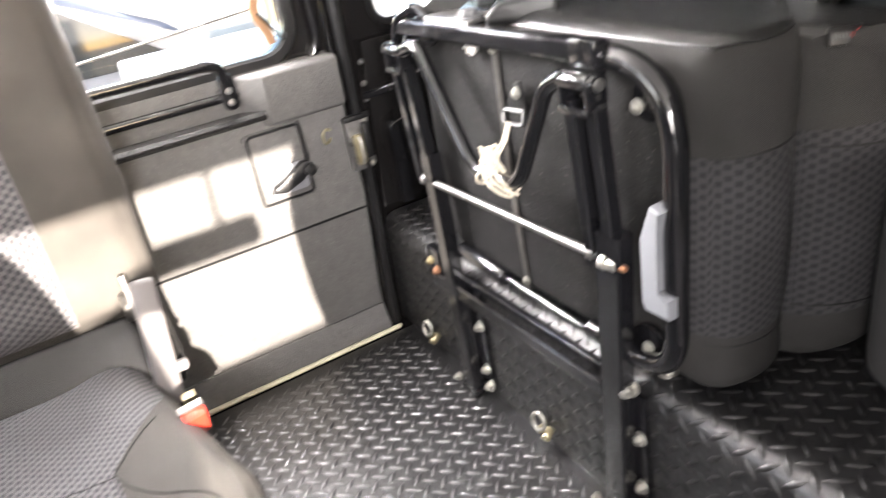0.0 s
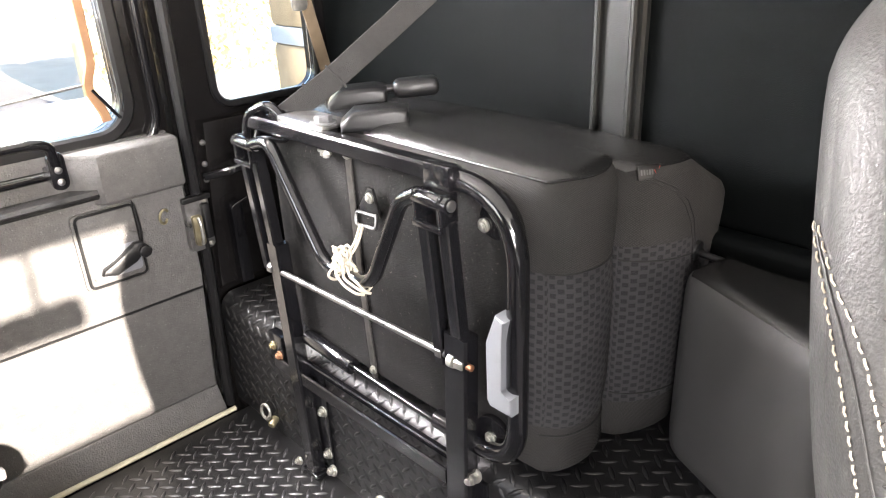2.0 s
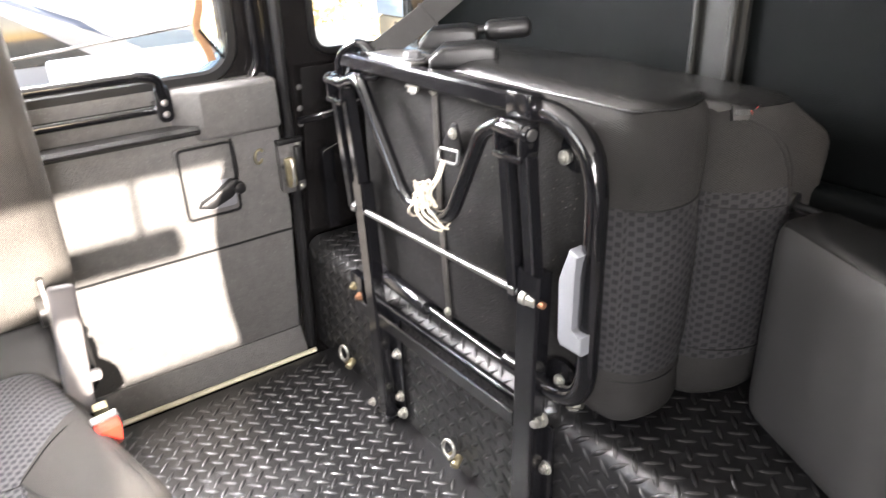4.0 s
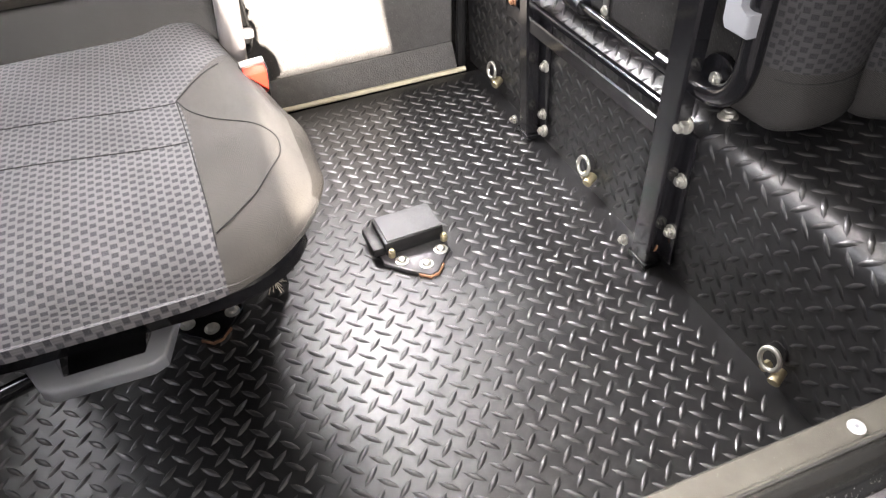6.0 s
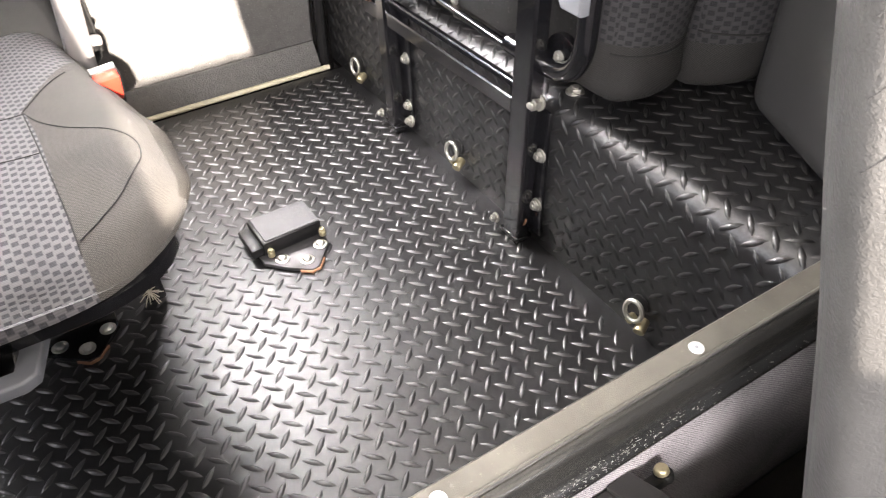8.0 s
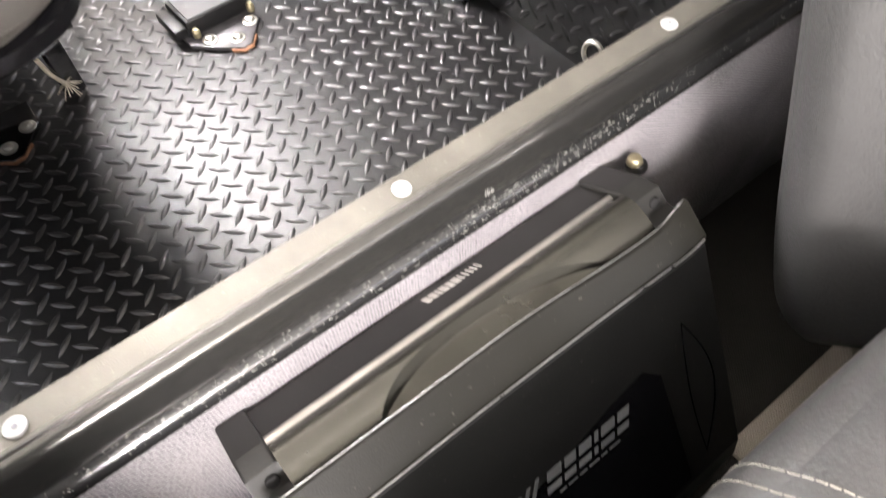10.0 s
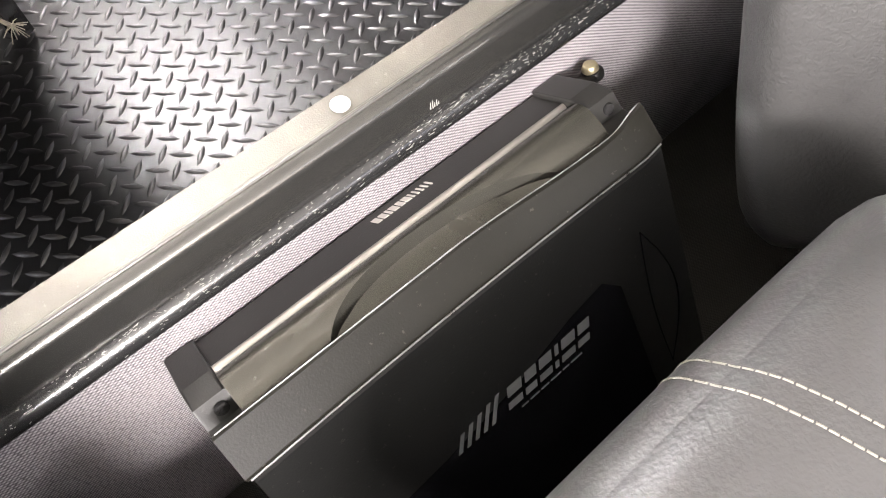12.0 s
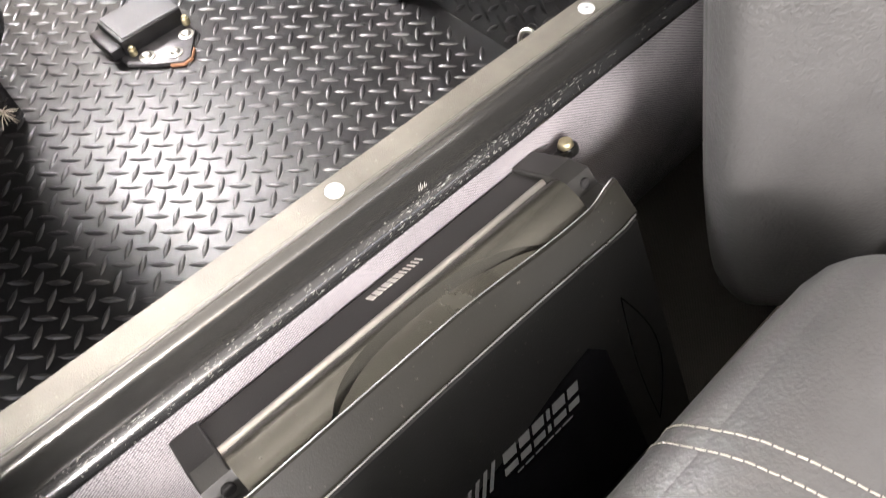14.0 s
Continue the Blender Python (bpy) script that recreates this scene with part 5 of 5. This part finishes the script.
        bm = obox(bmesh.new(), m @ Matrix.Translation((-0.054, -0.001, -0.003)), (0.019, 0.056, 0.015), 0.003)
        part("tongue", bm, PLASTIC, body)
        for dx in (-0.038, 0.044):
            bm = cyl(bmesh.new(), m @ Vector((dx, -0.036, -0.010)), m @ Vector((dx, -0.036, 0.000)), 0.0055, 12, bevel=0.001)
            cyl(bm, m @ Vector((dx, -0.036, 0.000)), m @ Vector((dx, -0.036, 0.003)), 0.0035, 10)
            part("screw", bm, BRASS, body)
    return t


floor_bracket(0.156, True)
floor_bracket(-0.150, False)
fray = thing("frayed_cord", (-0.052, 0.605, 0.03), "frayed end of cream cord hanging by the seat leg", "cord")
random.seed(5)
bm = tube(bmesh.new(), [(-0.075, 0.622, 0.09), (-0.066, 0.612, 0.045), (-0.056, 0.606, 0.028)], 0.003, (1, 0, 0), 7)
part("cord", bm, TWINE, fray)
bm = bmesh.new()
for k in range(34):
    a = Vector((-0.056, 0.606, 0.028))
    d = Vector((random.uniform(-0.4, 1), random.uniform(-0.8, 0.8), random.uniform(-0.7, 0.5))).normalized() * random.uniform(0.010, 0.022)
    tube(bm, [a, a + d * 0.5 + Vector((0, 0, 0.002)), a + d], 0.0006, (0.3, 0.1, 1), 5)
part("fibres", bm, TWINE, fray)

# ---- powered speaker leaning on the bulkhead ----
LEAN_BACK = radians(27)
SPK = Matrix.Translation((0.037, -0.0225, 0.2525)) @ Matrix(((1, 0, 0, 0), (0, math.cos(LEAN_BACK), math.sin(LEAN_BACK), 0), (0, -math.sin(LEAN_BACK), math.cos(LEAN_BACK), 0), (0, 0, 0, 1)))
# local: x along the bulkhead, -y out of it, z up the box; origin on the top's back edge
spk = thing("speaker_box", (0.037, -0.16, 0.055), "black powered speaker box leaning on the carpeted bulkhead", "speaker")
HALF = 0.142


def spk_section(line, x0, x1, mat, name, parent, label="", bevel=0.0):
    """A profile (y, z) of the box drawn out from x0 to x1 in its own pose."""
    bm = prism(bmesh.new(), line, SPK @ at(x0, 0, 0, FACE_X), x1 - x0, bevel)
    return part(name, bm, mat, parent, label, 16)


body = spk_section([(0.0, -0.004), (0.0, -0.222), (-0.070, -0.222), (-0.072, -0.03), (-0.062, -0.020), (-0.04, -0.022)], -HALF + 0.004, HALF - 0.004, SMOKED, "cabinet", spk, "", 0.002)
spk_section([(0.0, -0.006), (0.0, 0.0), (-0.0265, 0.0005), (-0.0285, -0.0010), (-0.0285, -0.006)], -HALF + 0.018, HALF - 0.022, STRIP, "print_strip", body)


def roll_height(v):
    """Height of the rounded roll behind the lip."""
    s = (-0.0310 - v) / 0.0340
    return -0.0014 + 0.0074 * math.sin(math.pi * min(1.0, 0.02 + s * 1.05)) - 0.0150 * s ** 2.2


def roll_line(u):
    """One cross line of the roll: over the crest, then down into the arched finger recess."""
    k = min(1.0, max(0.0, (u + 0.078) / 0.166))
    lift = 0.0215 * math.sin(math.pi * k ** 0.8) ** 0.75 if 0 < k < 1 else 0.0
    crest = -0.0650 + lift
    line = [(v, roll_height(v)) for v in [-0.0310 + (crest + 0.0310) * b / 24 for b in range(25)]]
    drop = min(0.0085, lift * 0.6)
    end = roll_height(-0.0650) - 0.004
    line += [(crest - 0.0004, line[-1][1] - drop)]
    line += [(crest - 0.0004 + (-0.0662 - crest + 0.0004) * b / 6, line[24][1] - drop + (min(end, line[24][1] - drop) - line[24][1] + drop) * b / 6) for b in range(1, 7)]
    return line


bm = bmesh.new()
NU = 150
grid = [[bm.verts.new(SPK @ Vector((u, v, z))) for v, z in roll_line(u)] for u in [-HALF + 0.018 + (2 * HALF - 0.040) * a / NU for a in range(NU + 1)]]
for a in range(NU):
    for b in range(31):
        bm.faces.new((grid[a][b], grid[a + 1][b], grid[a + 1][b + 1], grid[a][b + 1]))
part("top_roll", bm, TRIM, body, "roll with an arched finger recess, sheen put into its colour", 30)
# ridge on the black box, pale to carry the specular line
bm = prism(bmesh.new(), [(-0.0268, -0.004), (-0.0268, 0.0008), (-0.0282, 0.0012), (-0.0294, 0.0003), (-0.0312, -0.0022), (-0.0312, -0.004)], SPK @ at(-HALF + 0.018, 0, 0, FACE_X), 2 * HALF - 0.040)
part("ridge_highlight_line", bm, RIDGE, body, "thin ridge along the top, its highlight put in as pale metal", 80)
for x0, x1 in ((-HALF, -HALF + 0.018), (HALF - 0.022, HALF)):
    end = spk_section([(0.0, -0.03), (0.0, 0.003), (-0.034, 0.0045), (-0.048, 0.001), (-0.0505, -0.012), (-0.064, -0.014), (-0.064, -0.03)], x0, x1, STRIP, "end_block", body, "", 0.0015)
    # no hole is cut: a matte black disc gives the recess's shade
    bm = cyl(bmesh.new(), SPK @ Vector((x0 + 0.62 * (x1 - x0), -0.0485, -0.006)), SPK @ Vector((x0 + 0.62 * (x1 - x0), -0.0512, -0.0065)), 0.0038, 18, bevel=0.0006)
    part("recess_shade_disc", bm, BOARD, body, "flat dark disc for the shade in a screw recess")


def ease(a, b, x):
    k = min(1.0, max(0.0, (x - a) / (b - a)))
    return k * k * (3 - 2 * k)


def lip_rise(u):
    """How far the lip's lower edge is drawn up, most in the middle of the box and again at its tip."""
    return 0.0044 * max(0.0, 1 - ((u + 0.03) / 0.17) ** 2) + 0.003 * ease(0.122, 0.141, u)


def lip_dip(u):
    """How far the lip's upper edge sinks towards its hooked tip."""
    return 0.0065 * ease(0.0, 0.110, u) * (1 - ease(0.116, 0.141, u))


bm = bmesh.new()
rows = []
for a in range(33):
    u = -HALF + 0.001 + (2 * HALF - 0.002) * a / 32
    e, d = lip_rise(u), lip_dip(u)
    rows.append([bm.verts.new(SPK @ Vector((u, v, z))) for v, z in ((-0.0655, -0.034), (-0.0655, -0.0035 - d), (-0.0672, -0.0025 - d), (-0.0692 - 0.2 * d, -0.0032 - d), (-0.0790, -0.0270 + e), (-0.0790, -0.0285 + e), (-0.0770, -0.0300 + e), (-0.072, -0.033))])
for a in range(32):
    for b in range(8):
        bm.faces.new((rows[a][b], rows[a + 1][b], rows[a + 1][(b + 1) % 8], rows[a][(b + 1) % 8]))
bm.faces.new(rows[0])
bm.faces.new(rows[-1])
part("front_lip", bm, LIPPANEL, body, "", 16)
bm = bmesh.new()
rows = []
for a in range(33):
    u = -HALF + 0.004 + (2 * HALF - 0.008) * a / 32
    e = lip_rise(u)
    rows.append([bm.verts.new(SPK @ Vector((u, v, z))) for v, z in ((-0.066, -0.0300 + e), (-0.0785, -0.0300 + e), (-0.0802, -0.0315 + e), (-0.0840, -0.200), (-0.078, -0.221), (-0.066, -0.221))])
for a in range(32):
    for b in range(6):
        bm.faces.new((rows[a][b], rows[a + 1][b], rows[a + 1][(b + 1) % 6], rows[a][(b + 1) % 6]))
bm.faces.new(rows[0])
bm.faces.new(rows[-1])
front = part("front_panel", bm, SMOKED, spk, "black moulded front, shade put into its colour", 16)
# thin steel beads stand in for the highlights on the lip's rounded edges
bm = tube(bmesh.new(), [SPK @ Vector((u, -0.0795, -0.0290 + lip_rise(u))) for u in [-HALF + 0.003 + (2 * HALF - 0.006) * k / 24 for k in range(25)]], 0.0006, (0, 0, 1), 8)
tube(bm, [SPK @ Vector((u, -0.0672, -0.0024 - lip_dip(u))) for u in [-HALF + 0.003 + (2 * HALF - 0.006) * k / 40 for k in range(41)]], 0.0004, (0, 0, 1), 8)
part("lip_highlight", bm, STEEL, body, "thin steel beads added for the highlights on the lip's edges")
# glossy badge field with slanted bars and block shapes, and the small print
def on_front(u, w, lift=0.0):
    return SPK @ Vector((u, -0.0803 - 0.0226 * (-w - 0.0315) - lift, w))


def front_patch(bm, pts, lift, thick=0.0006):
    low_ring = [bm.verts.new(on_front(u, w, lift)) for u, w in pts]
    high_ring = [bm.verts.new(on_front(u, w, lift + thick)) for u, w in pts]
    n = len(pts)
    bm.faces.new(low_ring)
    bm.faces.new(high_ring)
    for k in range(n):
        bm.faces.new((low_ring[k], low_ring[(k + 1) % n], high_ring[(k + 1) % n], high_ring[k]))
    return bm


bm = front_patch(bmesh.new(), [(-0.128, -0.110), (-0.060, -0.105), (0.000, -0.096), (0.045, -0.084), (0.072, -0.080), (0.084, -0.092), (0.090, -0.195), (-0.128, -0.195)], 0.0)
badge = part("badge_field", bm, SPKGLOSS, front, "gloss black badge field")


def slant(bm, u, w, wide, tall, shear=0.28, lift=0.0008):
    return front_patch(bm, [(u, w), (u + wide, w), (u + wide + shear * tall, w + tall), (u + shear * tall, w + tall)], lift, 0.0004)


def badge_bar(u, w, wide, tall, shear=0.28):
    part("badge_bar", slant(bmesh.new(), u, w, wide, tall, shear), PRINT, front, "silver slanted bar")


# plain slanted strokes and blocks, in place of the maker's lettering
SIZE = 0.0172
for k in range(5):
    badge_bar(-0.052 + 0.36 * SIZE * k, -0.1075, 0.16 * SIZE, SIZE * (1.0 - 0.08 * (4 - k)), 0.55)
x = -0.050 + 2.1 * SIZE
for wide in (0.62, 0.50, 0.56, 0.16, 0.62, 0.54):
    badge_bar(x, -0.1075, wide * SIZE, 0.26 * SIZE)
    badge_bar(x + 0.28 * 0.50 * SIZE, -0.1075 + 0.50 * SIZE, wide * SIZE, 0.40 * SIZE)
    x += (wide + 0.16) * SIZE
bm = bmesh.new()
x = -0.006
for wide in (0.005, 0.007, 0.006, 0.008, 0.005, 0.009):
    slant(bm, x, -0.1130, wide, 0.0009, 0.1)
    x += wide + 0.0018
part("small_print", bm, PRINT, front, "row of small print bars")
bm = bmesh.new()


def top_bar(bm, u, v, wide, deep):
    prism(bm, [(u, v), (u + wide, v), (u + wide - 0.3 * deep, v + deep), (u - 0.3 * deep, v + deep)], SPK @ Matrix.Translation((0, 0, 0.0004)), 0.0004)


x = -0.010
for wide in (0.0035, 0.0034, 0.0016, 0.0036, 0.0030, 0.0036):
    top_bar(bm, x, -0.0125, wide, 0.0058)
    x += wide + 0.0012
for k in range(5):
    top_bar(bm, x + 0.0032 * k, -0.0125, 0.0012, 0.0058)
part("top_print", bm, BRIGHT, body, "small silver bars printed on the top")
# curved joint lines on the front
bm = tube(bmesh.new(), [on_front(0.108 + 0.018 * math.sin(math.pi * k / 12), -0.068 - 0.115 * k / 12, 0.0002) for k in range(13)], 0.0005, (0, -1, 0), 6)
tube(bm, [on_front(0.108 - 0.004 * math.sin(math.pi * k / 12), -0.068 - 0.115 * k / 12, 0.0002) for k in range(13)], 0.0004, (0, -1, 0), 6)
part("joint_line", bm, SPKGLOSS, front)
bm = bmesh.new()
obox(bm, SPK @ Matrix.Translation((HALF + 0.006, -0.010, -0.008)), (0.026, 0.012, 0.006), 0.002)
cyl(bm, SPK @ Vector((HALF + 0.020, -0.009, -0.011)), SPK @ Vector((HALF + 0.020, -0.009, -0.004)), 0.0075, 18, bevel=0.002)
ear = part("mount_ear", bm, SMOKED, spk)
bm = cyl(bmesh.new(), SPK @ Vector((HALF + 0.019, -0.009, -0.004)), SPK @ Vector((HALF + 0.019, -0.0105, 0.001)), 0.0060, 16, r2=0.0045, bevel=0.0010)
part("screw", bm, BRASS, ear, "dull rusty-brown screw")

# ---- front seats ----
front_seat = thing("front_seat", (0.44, -0.3, 0.055), "black leather front seat with tan double stitching", "seat")
RAKE = pose(0, 0, 0, -16.0, 0, 0)


def fs_narrow(z):
    """How far the backrest's sides draw in at a height over its middle."""
    return 1.5 * max(0.0, z - 0.10) ** 2 + 0.008 * min(1.0, max(0.0, -z / 0.1)) + 0.9 * max(0.0, -0.24 - z) ** 2


def fs_bend(p):
    q = p.copy()
    q.x += (fs_narrow(p.z - 0.0175) + 0.07 * max(0.0, (0.03 - p.y) / 0.105)) * (1 if p.x < 0 else -1)
    return q


# the rear face leans from the seat's foot up and back over the capping
M = Matrix.Translation((0.437, -0.107, 0.535)) @ RAKE
bm = padded(bmesh.new(), M @ Matrix.Translation((0, 0, -0.0175)), (0.47, 0.15, 0.735), 0.048, 44, 0.010, None, fs_bend)
seat_skin = BVHTree.FromBMesh(bm)
rest = part("backrest", bm, LEATHER, front_seat, "black leather backrest")


def fs_corner(z, k, lift):
    """A point of stitch row k on the rounded inner corner of the backrest; the rows swing forwards on their way down."""
    back_row = np.interp(z, (0.10, 0.14, 0.1755, 0.1979, 0.2191, 0.235, 0.252), (80, 74, 67.6, 61.6, 50.3, 38.4, 24))
    front_row = np.interp(z, (0.10, 0.14, 0.1881, 0.2061, 0.2217, 0.2361, 0.252), (98, 91, 81, 76, 67, 50, 33))
    a = radians(float((back_row, front_row, (back_row + front_row) / 2)[k]))
    axis = M @ Vector((-0.187 + fs_narrow(z), 0.027, z))
    way = M.to_3x3() @ Vector((-math.sin(a), math.cos(a), 0))
    spot, _, _, _ = seat_skin.ray_cast(axis + way * 0.2, -way)
    return spot + way * lift


bm = bmesh.new()
for k in (0, 1):
    for j in range(29):
        z = 0.250 - 0.0052 * j
        tube(bm, [fs_corner(z, k, 0.0004), fs_corner(z - 0.0018, k, 0.0011), fs_corner(z - 0.0036, k, 0.0004)], 0.00055, (1, 0, 0), 6)
part("stitching", bm, TANTHREAD, rest, "tan double row of stitching")
bm = tube(bmesh.new(), [fs_corner(0.250 - 0.005 * j, 2, 0.0006) for j in range(29)], 0.0005, (1, 0, 0), 6)
part("seam", bm, LEATHER, rest)
# quilting seams on the inner side of the backrest
for j in range(7):
    for lean in (1, -1):
        bm = bmesh.new()
        line = []
        for i in range(9):
            y, z = 0.034 - 0.0085 * i, 0.040 + 0.030 * j + lean * 0.0085 * (i - 4)
            spot, facing, _, _ = seat_skin.ray_cast(M @ Vector((-0.40, y, z)), M.to_3x3() @ Vector((1, 0, 0)))
            line.append(spot + M.to_3x3() @ Vector((-0.0001, 0, 0)))
        part("quilt_seam", tube(bm, line, 0.0006, (0, 0, 1), 6), SEAMDARK, rest)
bm = tube(bmesh.new(), [M @ Vector((x, 0.056 + 0.004 * (1 - (x / 0.2) ** 2), -0.374 + 0.3 * max(0.0, abs(x) - 0.15) ** 1.2)) for x in (-0.196, -0.18, -0.15, -0.1, 0.1, 0.15, 0.18)], 0.004, (0, 0, 1), 8)
part("piping", bm, LEATHER, rest)
bm = padded(bmesh.new(), Matrix.Translation((0.462, -0.50, 0.2035)), (0.47, 0.56, 0.285), 0.05, 12, 0.008)
part("cushion", bm, LEATHER, front_seat)
tagged(front_seat, group="front seats")
copy_thing(front_seat, Matrix.Translation((-0.400, -0.3, 0.055)))

cubby = thing("cubby_box", (0.045, -0.40, 0.055), "cubby box with a padded black leather lid and pale stitching", "cubby box")
bm = box(bmesh.new(), (-0.12, -0.62, 0.056), (0.185, -0.245, 0.27), 0.012, 3)
part("bin", bm, PLASTIC, cubby)
LID = Matrix.Translation((0.040, -0.420, 0.320))


def lid_bend(p):
    return Vector((p.x, p.y, p.z + 0.0015 * math.sin(30 * p.x) * (1 if p.z > 0 else 0)))


bm = padded(bmesh.new(), LID, (0.310, 0.430, 0.088), 0.042, 24, 0.003, None, lid_bend)
lid_skin = BVHTree.FromBMesh(bm)
lid = part("lid", bm, LEATHER_LINED, cubby, "soft creased black leather lid")
bm = bmesh.new()
for x0 in (0.0540, 0.0440):
    for k in range(-15, 28):
        pts = []
        for f in (0.08, 0.5, 0.92):
            d = 0.0037 * (k + f - 1)
            y = 0.208 - d
            x = x0 - 0.040 + 0.24 * max(0.0, d)
            if y < 0.173:
                spot, facing, _, _ = lid_skin.find_nearest(LID @ Vector((x, y, 0.046 + 0.010 * (1 - (y / 0.215) ** 2))))
            else:
                a = math.acos(min(y, 0.208) / 0.042 - 0.173 / 0.042) - max(0.0, y - 0.208) / 0.045
                spot, facing, _, _ = lid_skin.ray_cast(LID @ Vector((x, 0.173, 0.002)), Vector((0, math.cos(a), math.sin(a))))
            if facing.dot(spot - LID @ Vector((x, 0.1, 0))) < 0:
                facing = -facing
            pts.append(spot + facing * (0.0010 if f == 0.5 else 0.0002))
        tube(bm, pts, 0.00055, (1, 0, 0), 6)
part("stitching", bm, THREAD, lid, "pale double row of stitching")

# ---- outdoors ----
bm = bmesh.new()
bmesh.ops.create_grid(bm, x_segments=2, y_segments=2, size=400, matrix=Matrix.Translation((0, 0, -0.85)))
PAVING = material("pale_gravel", (0.42, 0.38, 0.31), 0.9, grain=0.6, grain_size=60, vary=0.25, vary_size=0.6)
structure("ground", bm, PAVING, "pale sunlit gravel yard", "ground")
LEAF = material("dry_hedge_leaf", (0.60, 0.52, 0.32), 0.8, vary=0.25, vary_size=3)
hedge = thing("hedge", (2.5, 7.0, -0.85), "sunlit yellow-green hedge beyond the yard", "hedge")
random.seed(8)
verts, polys = [], []
for k in range(11000):
    p = Vector((random.uniform(2.3, 9), 7.0 + random.gauss(0, 0.5), -0.85 + 1.9 * random.random() ** 0.7 + 0.25 * math.sin(k * 0.013)))
    a = Vector((random.uniform(-1, 1), random.uniform(-1, 1), random.uniform(-1, 1))).normalized() * 0.045
    b = a.cross(Vector((random.uniform(-1, 1), random.uniform(-1, 1), random.uniform(-1, 1)))).normalized() * 0.022
    n = len(verts)
    verts += [p - a, p + b, p + a, p - b]
    polys.append((n, n + 1, n + 2, n + 3))
bm = bmesh.new()
for k in range(60):
    x = 2.4 + 0.11 * k
    obox(bm, Matrix.Translation((x, 7.5, 0.0)) @ pose(0, 0, 0, 0, 0, 20 * (k % 3)), (0.30, 0.5, 1.5 + 0.25 * math.sin(1.7 * k)), 0.1, 2)
part("core", bm, LEAF, hedge)
me = bpy.data.meshes.new("foliage")
me.from_pydata(verts, [], polys)
me.materials.append(LEAF)
ob = new("foliage", me)
ob.parent = hedge
ob.matrix_parent_inverse = Matrix.Translation(-hedge.location)
tagged(ob, kind="stuff")
CAR = material("blue_grey_car_paint", (0.22, 0.24, 0.29), 0.3, metal=0.3, vary=0.1)
CARGLASS = material("dark_car_window", (0.02, 0.022, 0.025), 0.08, vary=0.1)
# made-up block that fills the quarter window with tan and pale blue
backdrop_block = thing("tan_backdrop_block", (2.5, 3.6, -0.85), "made-up tan block with a pale blue band, backdrop for the quarter window", "cupboard")
bm = box(bmesh.new(), (2.28, 3.3, -0.85), (3.2, 3.9, 0.28), 0.03)
part("body", bm, TANBACKDROP, backdrop_block)
bm = box(bmesh.new(), (2.278, 3.298, 0.281), (3.202, 3.902, 0.379), 0.004)
part("band", bm, material("pale_blue_paint", (0.40, 0.46, 0.53), 0.8, vary=0.1), backdrop_block, "pale blue painted band")
bm = box(bmesh.new(), (2.28, 3.3, 0.38), (3.2, 3.9, 1.0), 0.03)
part("top", bm, TANBACKDROP, backdrop_block)
car = thing("parked_car", (-0.9, 4.6, -0.85), "blue-grey car parked behind the vehicle", "car")
bm = prism(bmesh.new(), [(-3.0, -0.45), (-3.0, 0.05), (-2.2, 0.12), (-1.5, 0.55), (0.3, 0.60), (1.0, 0.14), (1.3, 0.02), (1.3, -0.45)], at(-0.12, 4.2, 0.03, FACE_Y), 1.6, 0.06, 3)
part("body", bm, CAR, car)
bm = prism(bmesh.new(), [(-2.0, 0.16), (-1.42, 0.50), (0.24, 0.54), (0.82, 0.15)], at(-0.12, 4.188, 0.03, FACE_Y), 0.02, 0.005)
part("window", bm, CARGLASS, car)
for x in (-2.32, 0.48):
    bm = cyl(bmesh.new(), (x, 4.19, -0.54), (x, 4.42, -0.54), 0.31, 28, bevel=0.03)
    wheel = part("wheel", bm, PLASTIC, car)
    bm = cyl(bmesh.new(), (x, 4.175, -0.54), (x, 4.20, -0.54), 0.20, 24, bevel=0.01)
    part("rim", bm, ZINC, wheel)
# added panel: stands in for the bright white outside the rear windows
board = thing("white_backdrop", (0.46, 1.42, -0.85), "white panel added behind the back door to whiten the view out", "board")
bm = box(bmesh.new(), (0.115, 1.40, -0.85), (0.80, 1.43, 0.605), 0.006)
part("panel", bm, material("white_backdrop_gloss", (0.78, 0.77, 0.75), 0.45, vary=0.06, vary_size=8), board)
